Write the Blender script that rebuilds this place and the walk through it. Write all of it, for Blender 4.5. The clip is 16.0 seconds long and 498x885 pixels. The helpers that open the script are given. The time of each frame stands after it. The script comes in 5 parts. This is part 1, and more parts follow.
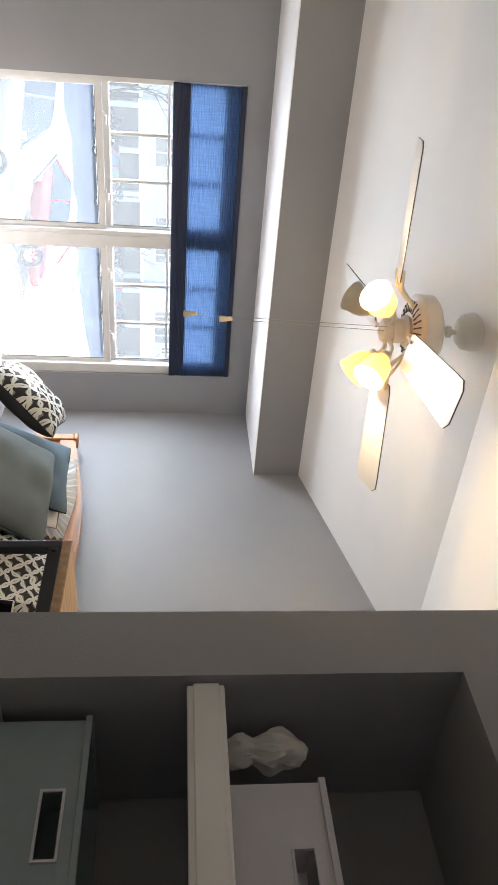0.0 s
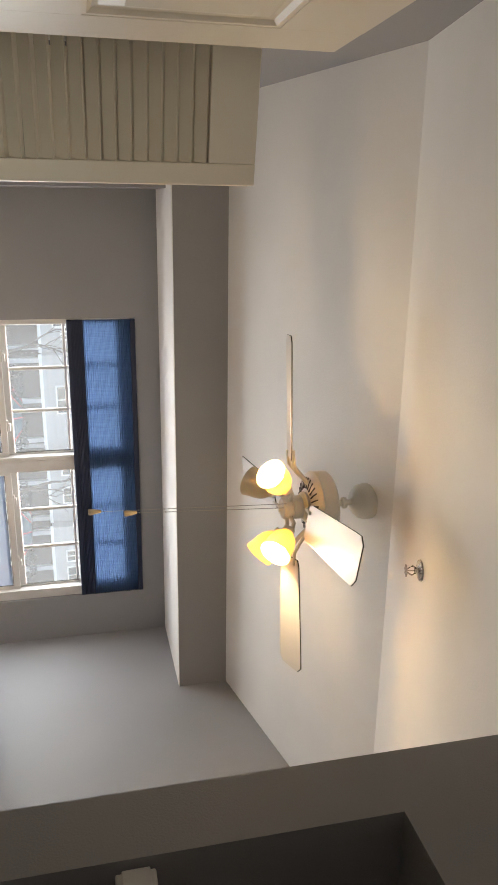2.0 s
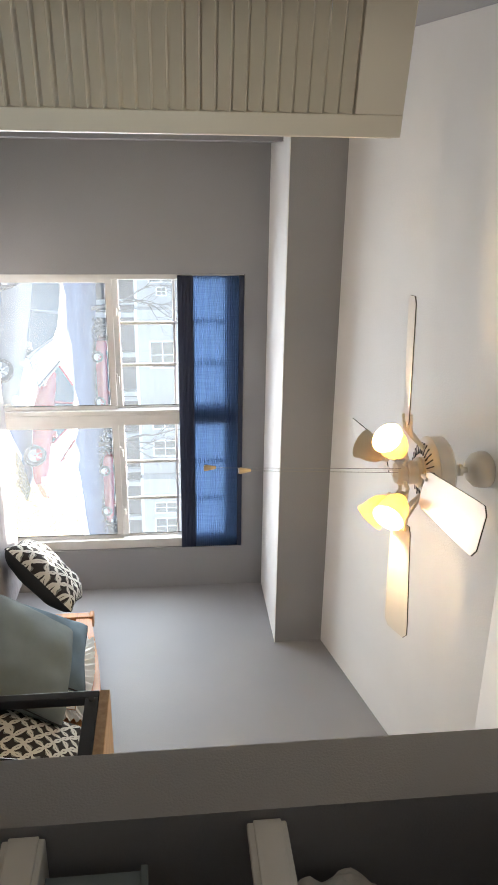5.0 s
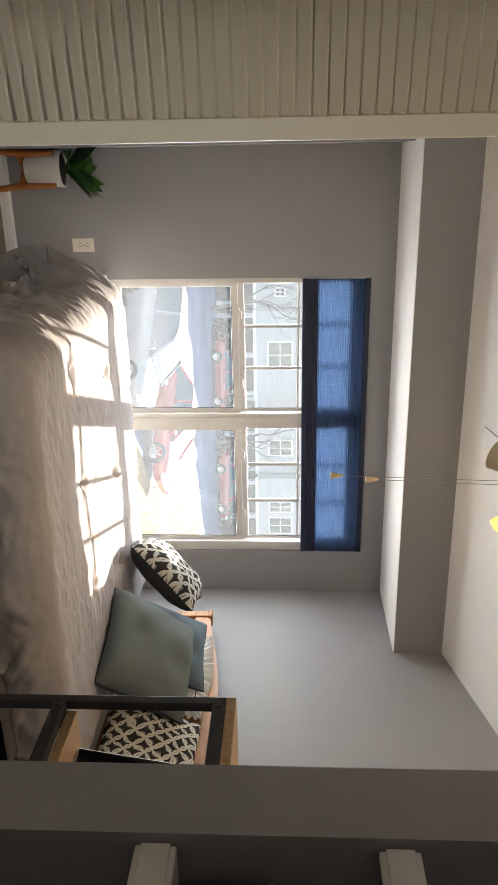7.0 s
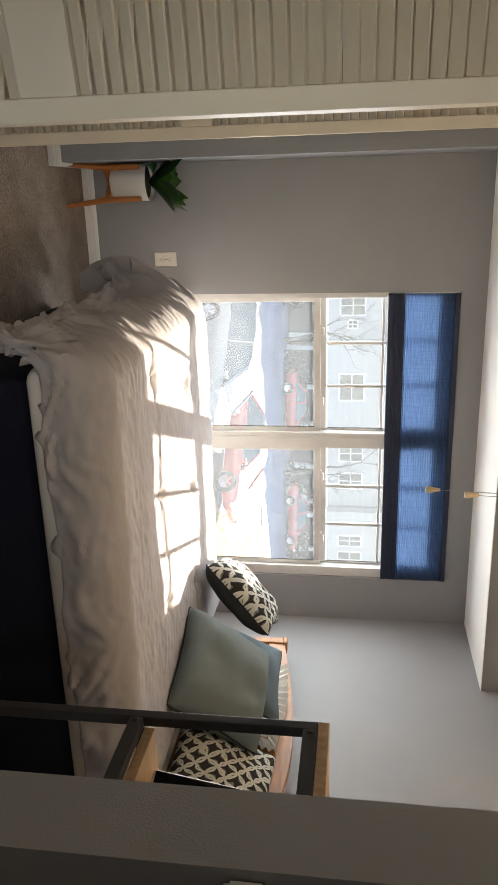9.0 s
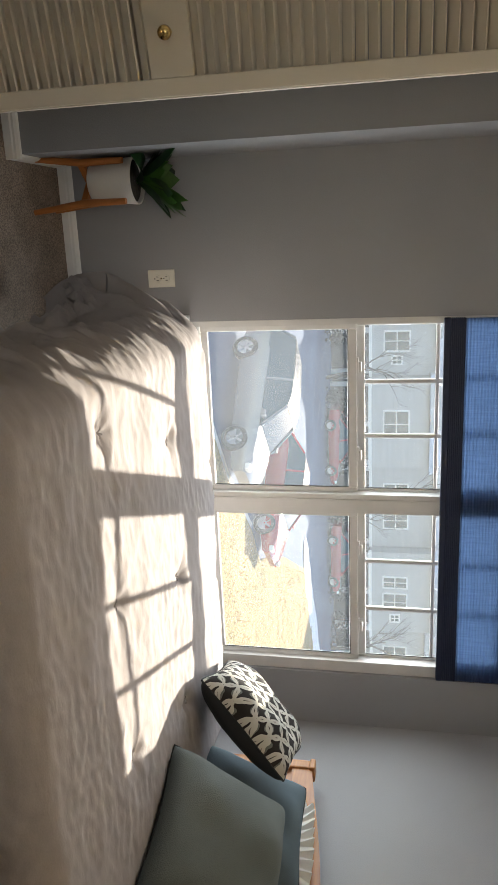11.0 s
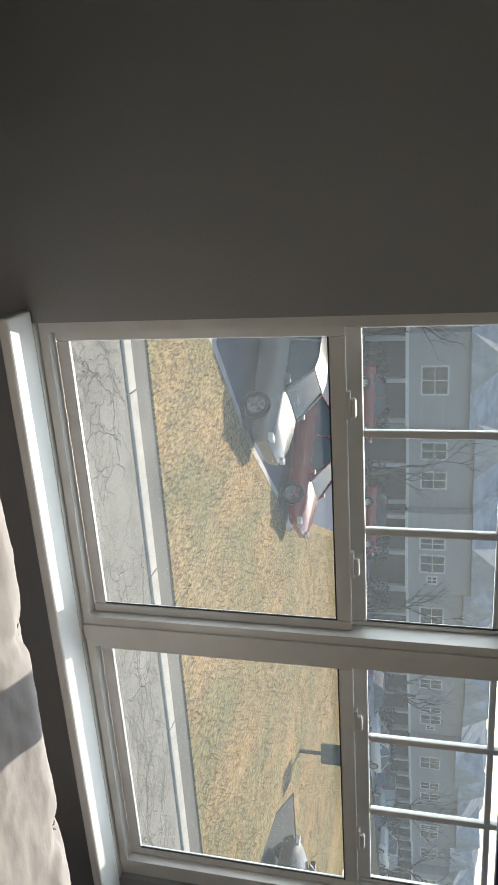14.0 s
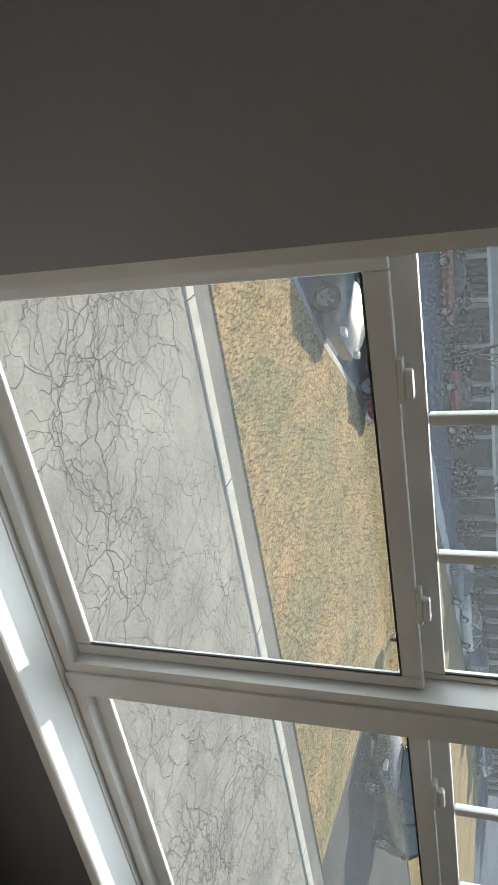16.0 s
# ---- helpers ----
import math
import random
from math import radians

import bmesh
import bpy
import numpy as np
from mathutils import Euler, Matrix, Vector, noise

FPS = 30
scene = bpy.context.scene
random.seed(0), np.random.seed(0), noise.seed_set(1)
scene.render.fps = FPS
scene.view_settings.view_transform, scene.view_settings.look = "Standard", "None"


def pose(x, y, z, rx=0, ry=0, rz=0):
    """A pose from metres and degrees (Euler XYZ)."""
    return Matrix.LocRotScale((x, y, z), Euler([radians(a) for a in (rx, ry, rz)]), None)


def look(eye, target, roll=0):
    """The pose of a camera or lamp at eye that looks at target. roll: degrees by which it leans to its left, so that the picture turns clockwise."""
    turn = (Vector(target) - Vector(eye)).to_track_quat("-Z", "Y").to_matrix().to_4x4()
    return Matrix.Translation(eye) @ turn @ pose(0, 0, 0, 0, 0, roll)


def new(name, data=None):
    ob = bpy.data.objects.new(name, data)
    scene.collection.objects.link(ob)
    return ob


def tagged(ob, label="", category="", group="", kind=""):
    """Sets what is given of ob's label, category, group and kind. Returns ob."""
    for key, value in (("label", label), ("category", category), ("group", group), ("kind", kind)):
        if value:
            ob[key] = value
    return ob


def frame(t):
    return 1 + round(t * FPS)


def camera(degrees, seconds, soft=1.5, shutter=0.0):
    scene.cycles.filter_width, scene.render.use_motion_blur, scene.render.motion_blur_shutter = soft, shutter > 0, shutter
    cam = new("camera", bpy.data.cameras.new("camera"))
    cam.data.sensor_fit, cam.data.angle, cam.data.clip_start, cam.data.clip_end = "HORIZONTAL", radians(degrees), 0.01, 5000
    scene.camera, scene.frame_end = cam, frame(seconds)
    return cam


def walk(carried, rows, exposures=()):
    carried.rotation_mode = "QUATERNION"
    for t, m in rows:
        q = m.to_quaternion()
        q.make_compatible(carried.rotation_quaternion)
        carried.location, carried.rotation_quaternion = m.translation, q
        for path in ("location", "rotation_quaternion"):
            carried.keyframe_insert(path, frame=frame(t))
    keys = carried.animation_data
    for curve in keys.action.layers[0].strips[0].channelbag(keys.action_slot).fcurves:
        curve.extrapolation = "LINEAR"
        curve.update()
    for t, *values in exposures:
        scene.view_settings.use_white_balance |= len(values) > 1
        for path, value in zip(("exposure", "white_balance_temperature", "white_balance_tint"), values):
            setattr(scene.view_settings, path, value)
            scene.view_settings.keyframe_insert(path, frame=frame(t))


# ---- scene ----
cam = camera(36.6, 16.0)
PATH = [
    (0, (-0.672, -3.972, 1.61), (0.47, -2.344, 1.819), 91.1),
    (0.5, (-0.67, -4.038, 1.614), (0.149, -2.22, 1.773), 91.3),
    (1, (-0.617, -4.043, 1.591), (0.008, -2.147, 1.703), 89.8),
    (1.5, (-0.598, -4.052, 1.607), (-0.002, -2.15, 1.772), 88.3),
    (2, (-0.59, -4.087, 1.63), (0.014, -2.231, 2.068), 86.8),
    (2.5, (-0.592, -4.121, 1.637), (0.017, -2.323, 2.269), 86.5),
    (3, (-0.583, -4.121, 1.636), (0.038, -2.329, 2.271), 86.6),
    (3.5, (-0.579, -4.103, 1.608), (0.077, -2.28, 2.106), 87.0),
    (4, (-0.573, -4.088, 1.59), (0.112, -2.249, 1.976), 87.6),
    (4.5, (-0.579, -4.072, 1.563), (0.119, -2.221, 1.858), 88.2),
    (7, (-0.597, -4.026, 1.505), (0.111, -2.158, 1.408), 90.0),
    (7.5, (-0.574, -4.033, 1.489), (0.117, -2.163, 1.328), 90.5),
    (8, (-0.596, -4.021, 1.486), (0.091, -2.155, 1.268), 90.9),
    (8.5, (-0.547, -4.004, 1.449), (0.106, -2.13, 1.198), 91.0),
    (11, (-0.335, -3.085, 1.43), (0.192, -1.196, 1.035), 90.6),
    (11.5, (-0.312, -2.79, 1.445), (0.195, -0.905, 1.01), 90.8),
    (12, (-0.314, -2.532, 1.434), (0.194, -0.65, 0.986), 91.0),
    (12.5, (-0.275, -2.253, 1.46), (0.235, -0.378, 0.984), 91.0),
    (13, (-0.264, -2.012, 1.46), (0.274, -0.15, 0.968), 91.1),
    (13.5, (-0.28, -1.729, 1.46), (0.312, 0.119, 0.974), 91.1),
    (14, (-0.257, -1.514, 1.441), (0.384, 0.316, 0.952), 91.0),
    (14.5, (-0.201, -1.288, 1.458), (0.485, 0.515, 0.93), 90.9),
    (15, (-0.194, -1.133, 1.441), (0.558, 0.632, 0.872), 90.7),
    (15.5, (-0.203, -0.991, 1.426), (0.602, 0.732, 0.805), 90.3),
    (16, (-0.203, -0.894, 1.407), (0.676, 0.765, 0.718), 89.8),
]
# exposure follows the phone's own metering
EXPO = [(0.0, 2.65, 6400, 11), (0.6, 2.52, 6400, 11), (0.9, 2.1, 7000, 11), (1.5, 2.12, 7200, 11), (2.0, 2.1, 7200, 13), (2.5, 2.35, 6600, 11), (3.0, 2.4, 6200, 10), (4.6, 2.45, 6500, 10), (6.8, 2.2, 7100, 11), (8.7, 2.3, 7200, 11),
        (10.8, 1.75, 7000, 9), (12.5, 0.85, 6500, 5), (14.0, 0.42, 6700, 5), (16.0, 0.35, 6700, 3)]
walk(cam, [(t, look(eye, target, roll)) for t, eye, target, roll in PATH], EXPO)

# ---- world and sun ----
SUN_TO = Vector((-0.36, -1.0, -0.53)).normalized()
world = bpy.data.worlds.new("world")
scene.world = world
world.use_nodes = True
wn = world.node_tree.nodes
sky = wn.new("ShaderNodeTexSky")
sky.sky_type = "NISHITA"
sky.sun_disc = False
sky.sun_elevation = math.asin(-SUN_TO.z)
sky.sun_rotation = math.atan2(-SUN_TO.x, -SUN_TO.y)
world.node_tree.links.new(sky.outputs[0], wn["Background"].inputs[0])
wn["Background"].inputs[1].default_value = 0.12
sun_data = bpy.data.lights.new("sun", "SUN")
sun_data.energy, sun_data.angle, sun_data.color = 5.0, radians(0.5), (1.0, 0.93, 0.82)
sun = new("sun", sun_data)
sun.rotation_euler = SUN_TO.to_track_quat("-Z", "Y").to_euler()
sky_light = bpy.data.lights.new("window_skylight", "AREA")
sky_light.shape, sky_light.size, sky_light.size_y = "RECTANGLE", 1.55, 1.0
sky_light.energy, sky_light.color = 9.5, (0.80, 0.90, 1.0)
skl = new("window_skylight", sky_light)
skl.matrix_world = pose(0.815, 0.14, 1.10, -90, 0, 0)
# added fill in an unseen hall opening, for light arriving from behind the camera
hall_light = bpy.data.lights.new("hall_fill", "AREA")
hall_light.shape, hall_light.size, hall_light.size_y = "RECTANGLE", 1.7, 1.1
hall_light.energy, hall_light.color = 4.2, (1.0, 0.93, 0.84)
hll = new("hall_fill", hall_light)
hll.matrix_world = pose(-0.3, -6.14, 1.5, 90, 0, 0)


# ---- materials ----
def mat(name, color, rough=0.6, metal=0.0, var=0.06, scale=6.0, bump=0.0, bscale=120.0, color2=None, spec=0.5, stretch=None, fine=0.0, fscale=90.0):
    """Principled paint with stain-size and grain-size variation and fine relief."""
    m = bpy.data.materials.new(name)
    m.use_nodes = True
    nt = m.node_tree
    n, l = nt.nodes, nt.links
    b = n["Principled BSDF"]
    b.inputs["Roughness"].default_value, b.inputs["Metallic"].default_value = rough, metal
    b.inputs["Specular IOR Level"].default_value = spec
    co = n.new("ShaderNodeTexCoord")
    mp = n.new("ShaderNodeMapping")
    if stretch:
        mp.inputs["Scale"].default_value = stretch
    l.new(co.outputs["Object"], mp.inputs[0])
    t1 = n.new("ShaderNodeTexNoise")
    t1.inputs["Scale"].default_value, t1.inputs["Detail"].default_value = scale, 5
    l.new(mp.outputs[0], t1.inputs["Vector"])
    ramp = n.new("ShaderNodeValToRGB")
    c2 = color2 or tuple(c * (1 - 2.2 * var) for c in color)
    ramp.color_ramp.elements[0].position, ramp.color_ramp.elements[1].position = 0.32, 0.68
    ramp.color_ramp.elements[0].color, ramp.color_ramp.elements[1].color = (*c2, 1), (*color, 1)
    l.new(t1.outputs[0], ramp.inputs[0])
    out = ramp.outputs[0]
    t2 = n.new("ShaderNodeTexNoise")
    t2.inputs["Scale"].default_value, t2.inputs["Detail"].default_value = bscale, 3
    l.new(mp.outputs[0], t2.inputs["Vector"])
    if fine:
        t3 = n.new("ShaderNodeTexNoise")
        t3.inputs["Scale"].default_value, t3.inputs["Detail"].default_value = fscale, 2
        l.new(mp.outputs[0], t3.inputs["Vector"])
        mr = n.new("ShaderNodeMapRange")
        mr.inputs["From Min"].default_value, mr.inputs["From Max"].default_value = 0.3, 0.7
        mr.inputs["To Min"].default_value, mr.inputs["To Max"].default_value = 1 - fine, 1 + fine
        l.new(t3.outputs[0], mr.inputs[0])
        mul = n.new("ShaderNodeMix")
        mul.data_type, mul.blend_type = "RGBA", "MULTIPLY"
        mul.inputs["Factor"].default_value = 1.0
        l.new(out, mul.inputs["A"])
        l.new(mr.outputs[0], mul.inputs["B"])
        out = mul.outputs["Result"]
    l.new(out, b.inputs["Base Color"])
    rr = n.new("ShaderNodeMapRange")
    rr.inputs["To Min"].default_value, rr.inputs["To Max"].default_value = max(0.02, rough - 0.07), min(1, rough + 0.07)
    l.new(t1.outputs[0], rr.inputs[0])
    l.new(rr.outputs[0], b.inputs["Roughness"])
    if bump:
        bp = n.new("ShaderNodeBump")
        bp.inputs["Strength"].default_value, bp.inputs["Distance"].default_value = bump, 0.004
        l.new(t2.outputs[0], bp.inputs["Height"])
        l.new(bp.outputs[0], b.inputs["Normal"])
    return m


M = {}
M["wall"] = mat("grey_wall_paint", (0.30, 0.30, 0.31), 0.58, var=0.03, scale=2.5, bump=0.25, bscale=230)
M["ceil"] = mat("white_ceiling_paint", (0.91, 0.90, 0.88), 0.75, var=0.03, scale=2.0, bump=0.22, bscale=140)
M["ceil_rough"] = mat("textured_ceiling", (0.78, 0.76, 0.73), 0.85, var=0.05, scale=12, bump=0.9, bscale=110)
M["cream"] = mat("cream_door_paint", (0.72, 0.66, 0.56), 0.42, var=0.04, scale=3, bump=0.08, bscale=60)
M["white"] = mat("white_trim_paint", (0.80, 0.79, 0.76), 0.4, var=0.04, scale=5, bump=0.06)
M["vinyl"] = mat("white_window_vinyl", (0.66, 0.645, 0.62), 0.35, var=0.05, scale=9, bump=0.03)
M["carpet"] = mat("beige_carpet_pile", (0.33, 0.262, 0.21), 0.95, var=0.12, scale=9, bump=1.0, bscale=420, spec=0.1, fine=0.5, fscale=190)
M["wood"] = mat("honey_headboard_wood", (0.47, 0.20, 0.055), 0.4, var=0.16, scale=4, stretch=(6, 1, 12), bump=0.05, color2=(0.30, 0.11, 0.035))
M["board"] = mat("light_oak_board", (0.50, 0.34, 0.19), 0.5, var=0.12, scale=5, stretch=(1, 14, 14), bump=0.06, color2=(0.36, 0.22, 0.11))
M["standwood"] = mat("acorn_stand_wood", (0.44, 0.15, 0.035), 0.45, var=0.12, scale=6, stretch=(8, 8, 1.5), bump=0.05)
M["black"] = mat("black_powder_coated_steel", (0.016, 0.016, 0.017), 0.45, var=0.1, scale=20, bump=0.05)
M["comforter"] = mat("grey_cotton_comforter", (0.375, 0.345, 0.343), 0.9, var=0.05, scale=5, bump=0.26, bscale=30, stretch=(0.8, 1.8, 1.0), spec=0.15, fine=0.05, fscale=350)
M["sheet"] = mat("white_cotton_sheet", (0.72, 0.70, 0.66), 0.9, var=0.04, bump=0.2, bscale=240, spec=0.15)
M["navy"] = mat("navy_bed_skirt_fabric", (0.012, 0.014, 0.025), 0.92, var=0.1, bump=0.3, bscale=350, spec=0.15)
M["asphalt"] = mat("worn_asphalt", (0.39, 0.37, 0.33), 0.95, spec=0.08, var=0.15, scale=0.8, bump=0.4, bscale=30, fine=0.12, fscale=25)
M["grass"] = mat("dormant_winter_lawn", (0.40, 0.265, 0.125), 0.95, spec=0.05, var=0.2, scale=0.55, bump=1.0, bscale=22, color2=(0.235, 0.205, 0.095), fine=0.55, fscale=14, stretch=(1.5, 0.6, 1))
# road in shade: the shade is part of this dark bluish base colour
M["road"] = mat("shaded_road_asphalt", (0.10, 0.11, 0.13), 0.85, var=0.15, scale=0.3, bump=0.3, bscale=12)
M["concrete"] = mat("pale_kerb_concrete", (0.62, 0.59, 0.54), 0.9, spec=0.1, var=0.1, scale=3, bump=0.3, bscale=60)


def glass_mat(name, tint=(1, 1, 1), dirt=0.03):
    m = bpy.data.materials.new(name)
    m.use_nodes = True
    n, l = m.node_tree.nodes, m.node_tree.links
    n.remove(n["Principled BSDF"])
    out = n["Material Output"]
    tr, gl, df = n.new("ShaderNodeBsdfTransparent"), n.new("ShaderNodeBsdfGlossy"), n.new("ShaderNodeBsdfTranslucent")
    tr.inputs[0].default_value = (*tint, 1)
    gl.inputs["Roughness"].default_value = 0.02
    df.inputs[0].default_value = (0.8, 0.85, 0.9, 1)
    lw, pw, fr = n.new("ShaderNodeLayerWeight"), n.new("ShaderNodeMath"), n.new("ShaderNodeMapRange")
    lw.inputs[0].default_value = 0.5
    pw.operation = "POWER"
    pw.inputs[1].default_value = 5.0
    l.new(lw.outputs["Facing"], pw.inputs[0])
    fr.inputs["To Min"].default_value, fr.inputs["To Max"].default_value = 0.025, 0.6
    l.new(pw.outputs[0], fr.inputs[0])
    m1, m2 = n.new("ShaderNodeMixShader"), n.new("ShaderNodeMixShader")
    co, t = n.new("ShaderNodeTexCoord"), n.new("ShaderNodeTexNoise")
    t.inputs["Scale"].default_value, t.inputs["Detail"].default_value = 260, 8
    l.new(co.outputs["Object"], t.inputs["Vector"])
    rp = n.new("ShaderNodeMapRange")
    rp.inputs["From Min"].default_value, rp.inputs["From Max"].default_value = 0.45, 0.75
    rp.inputs["To Min"].default_value, rp.inputs["To Max"].default_value = dirt * 0.5, dirt * 2.2
    l.new(t.outputs[0], rp.inputs[0])
    l.new(fr.outputs[0], m1.inputs[0]); l.new(tr.outputs[0], m1.inputs[1]); l.new(gl.outputs[0], m1.inputs[2])
    l.new(rp.outputs[0], m2.inputs[0]); l.new(m1.outputs[0], m2.inputs[1]); l.new(df.outputs[0], m2.inputs[2])
    l.new(m2.outputs[0], out.inputs[0])
    return m


M["pane_edge"] = mat("dark_pane_edge", (0.03, 0.028, 0.026), 0.7)
M["glass"] = glass_mat("dusty_window_glass", dirt=0.022)


# ---- mesh helpers ----
def box(bm, x0, y0, z0, x1, y1, z1, bevel=0.0, seg=2, m=None):
    r = bmesh.ops.create_cube(bm, size=1.0)
    vs = r["verts"]
    bmesh.ops.scale(bm, vec=(x1 - x0, y1 - y0, z1 - z0), verts=vs)
    bmesh.ops.translate(bm, vec=((x0 + x1) / 2, (y0 + y1) / 2, (z0 + z1) / 2), verts=vs)
    if bevel:
        es = list({e for v in vs for e in v.link_edges})
        r2 = bmesh.ops.bevel(bm, geom=es, offset=bevel, segments=seg, affect="EDGES", profile=0.5)
        vs = list({v for f in r2["faces"] for v in f.verts} | {v for v in vs if v.is_valid})
    if m is not None:
        bmesh.ops.transform(bm, matrix=m, verts=vs)
    return vs


def cone(bm, r0, r1, z0, z1, seg=24, m=None, cap=True):
    r = bmesh.ops.create_cone(bm, cap_ends=cap, segments=seg, radius1=r0, radius2=r1, depth=z1 - z0)
    vs = r["verts"]
    bmesh.ops.translate(bm, vec=(0, 0, (z0 + z1) / 2), verts=vs)
    if m is not None:
        bmesh.ops.transform(bm, matrix=m, verts=vs)
    return vs


def lathe(bm, prof, seg=32, m=None):
    """Turn a profile of (radius, height) about z."""
    rings = []
    for r, z in prof:
        rings.append([bm.verts.new((r * math.cos(2 * math.pi * i / seg), r * math.sin(2 * math.pi * i / seg), z)) for i in range(seg)])
    for a, b in zip(rings, rings[1:]):
        for i in range(seg):
            bm.faces.new((a[i], a[(i + 1) % seg], b[(i + 1) % seg], b[i]))
    vs = [v for r in rings for v in r]
    if m is not None:
        bmesh.ops.transform(bm, matrix=m, verts=vs)
    return vs


def tube(bm, pts, rad, seg=8):
    """A round bar along points; rad is one radius or one per point."""
    rings = []
    pts = [Vector(p) for p in pts]
    for i, p in enumerate(pts):
        d = (pts[min(i + 1, len(pts) - 1)] - pts[max(i - 1, 0)]).normalized()
        u = d.orthogonal().normalized()
        if abs(d.z) < 0.95:
            u = d.cross(Vector((0, 0, 1))).normalized()
        w = d.cross(u)
        r = rad[i] if isinstance(rad, (list, tuple)) else rad
        rings.append([bm.verts.new(p + r * (math.cos(2 * math.pi * k / seg) * u + math.sin(2 * math.pi * k / seg) * w)) for k in range(seg)])
    for a, b in zip(rings, rings[1:]):
        for k in range(seg):
            bm.faces.new((a[k], a[(k + 1) % seg], b[(k + 1) % seg], b[k]))
    bm.faces.new(rings[0][::-1])
    bm.faces.new(rings[-1])


def mesh_of(name, bm, material, smooth=False):
    bmesh.ops.recalc_face_normals(bm, faces=bm.faces[:])
    me = bpy.data.meshes.new(name)
    bm.to_mesh(me)
    bm.free()
    for mm in (material if isinstance(material, (list, tuple)) else [material]):
        me.materials.append(mm)
    if smooth:
        me.shade_smooth()
        me.set_sharp_from_angle(angle=radians(40))
    return me


def part(name, bm, material, parent, label="", smooth=False):
    ob = new(name, mesh_of(name, bm, material, smooth))
    ob.parent = parent
    if label:
        ob["label"] = label
    return ob


def thing(name, label, category, at=(0, 0, 0), rz=0.0, group="", kind=""):
    ob = new(name)
    ob.empty_display_size = 0.05
    ob.matrix_basis = pose(*at, 0, 0, rz)
    return tagged(ob, label, category, group, kind)


def solo(name, bm, material, label, category, kind="", smooth=False, group=""):
    return tagged(new(name, mesh_of(name, bm, material, smooth)), label, category, group, kind)


def boxes(*bs):
    bm = bmesh.new()
    for b in bs:
        box(bm, *b)
    return bm


# ---- room structure ----
XE, XW, XA, XN = 1.90, -1.03, -0.655, 0.365     # east wall, closet wall, alcove wall, niche wall
YB, ZB0, ZB1 = -0.62, 2.085, 2.338              # beam face, underside, top
YR, ZR = -1.93, 2.635                           # ridge
YH, ZH = -3.03, 2.44                            # edge of the hall ceiling
solo("floor", boxes((-1.9, -6.2, -0.12, 2.1, 0.0, 0.033)), M["carpet"], "beige cut-pile carpet, worn and speckled", "carpet", "structure")
solo("wall_north", boxes((-1.9, 0, 0, 0, 0.06, 2.6), (1.63, 0, 0, 2.1, 0.06, 2.6), (0, 0, 0, 1.63, 0.06, 0.53), (0, 0, 1.955, 1.63, 0.06, 2.6), (-1.9, 0.06, 0, -0.15, 0.18, 2.6), (1.78, 0.06, 0, 2.1, 0.18, 2.6), (-0.15, 0.06, 0, 1.78, 0.18, 0.38), (-0.15, 0.06, 2.1, 1.78, 0.18, 2.6)), M["wall"], "mid-grey painted wall round the window", "wall", "structure")
solo("wall_east", boxes((XE, -6.2, 0, 2.1, 0.0, 3.0)), M["wall"], "mid-grey painted bedroom wall behind the headboard", "wall", "structure")
solo("wall_alcove", boxes((-1.9, -0.42, 0, XA, 0, 2.083)), M["wall"], "grey painted return wall beside the closet", "wall", "structure")
solo("wall_west", boxes((-1.12, -1.10, 0, XW, -0.42, 3.0), (-1.12, -2.58, 2.06, XW, -1.10, 3.0), (-1.12, -4.0, 0, XW, -2.58, 3.0)), M["wall"], "grey painted wall with the closet opening", "wall", "structure")
solo("wall_closet", boxes((-1.9, -2.70, 0, -1.8, -0.42, 3.0), (-1.8, -2.70, 0, -1.12, -2.58, 2.6), (-1.8, -1.1, 0, -1.12, -0.98, 2.6), (-1.8, -2.58, 2.5, -1.12, -1.1, 2.6)), M["white"], "plain white closet interior", "wall", "structure")
solo("wall_niche", boxes((XN, -3.17, 0, 0.80, YH, 2.44), (XN, -3.78, 2.121, 0.80, -3.17, 2.44), (0.735, -3.78, 0, 0.80, -3.17, 2.121), (XN, -3.93, 0, 0.80, -3.78, 2.44)), M["wall"], "grey painted wall with an open linen niche", "wall", "structure")
solo("wall_room_south", boxes((0.80, -3.17, 0, XE, YH, 2.7)), M["wall"], "grey painted bedroom wall", "wall", "structure")
# the south opening is unseen, added to hold the hall fill lamp
solo("wall_hall_south", boxes((-1.9, -6.2, 0, -1.2, -6.08, 3.0), (0.6, -6.2, 0, 2.1, -6.08, 3.0), (-1.2, -6.2, 0, 0.6, -6.08, 0.9), (-1.2, -6.2, 2.1, 0.6, -6.08, 3.0), (-1.9, -6.08, 0, -1.8, -4.0, 3.0), (0.8, -6.08, 0, 0.9, -3.93, 3.0), (-1.8, -4.0, 0, -1.12, -3.88, 3.0)), M["wall"], "plain grey hallway wall", "wall", "structure")
solo("wall_doorway", boxes((XW, -3.90, 0, -0.86, -3.78, 2.44), (0.06, -3.90, 0, XN, -3.78, 2.44), (-0.86, -3.90, 2.08, 0.06, -3.78, 2.44)), M["wall"], "grey painted wall with the bedroom doorway", "wall", "structure")
solo("beam", boxes((-1.9, YB, ZB0, XE, 0.0, 2.6)), M["wall"], "grey boxed-in beam over the window", "beam", "structure")
solo("beam_underside", boxes((XA - 0.3, YB + 0.002, ZB0 - 0.004, XE, 0.0, ZB0 - 0.0005)), M["ceil"], "white painted underside of the beam", "beam", "structure")


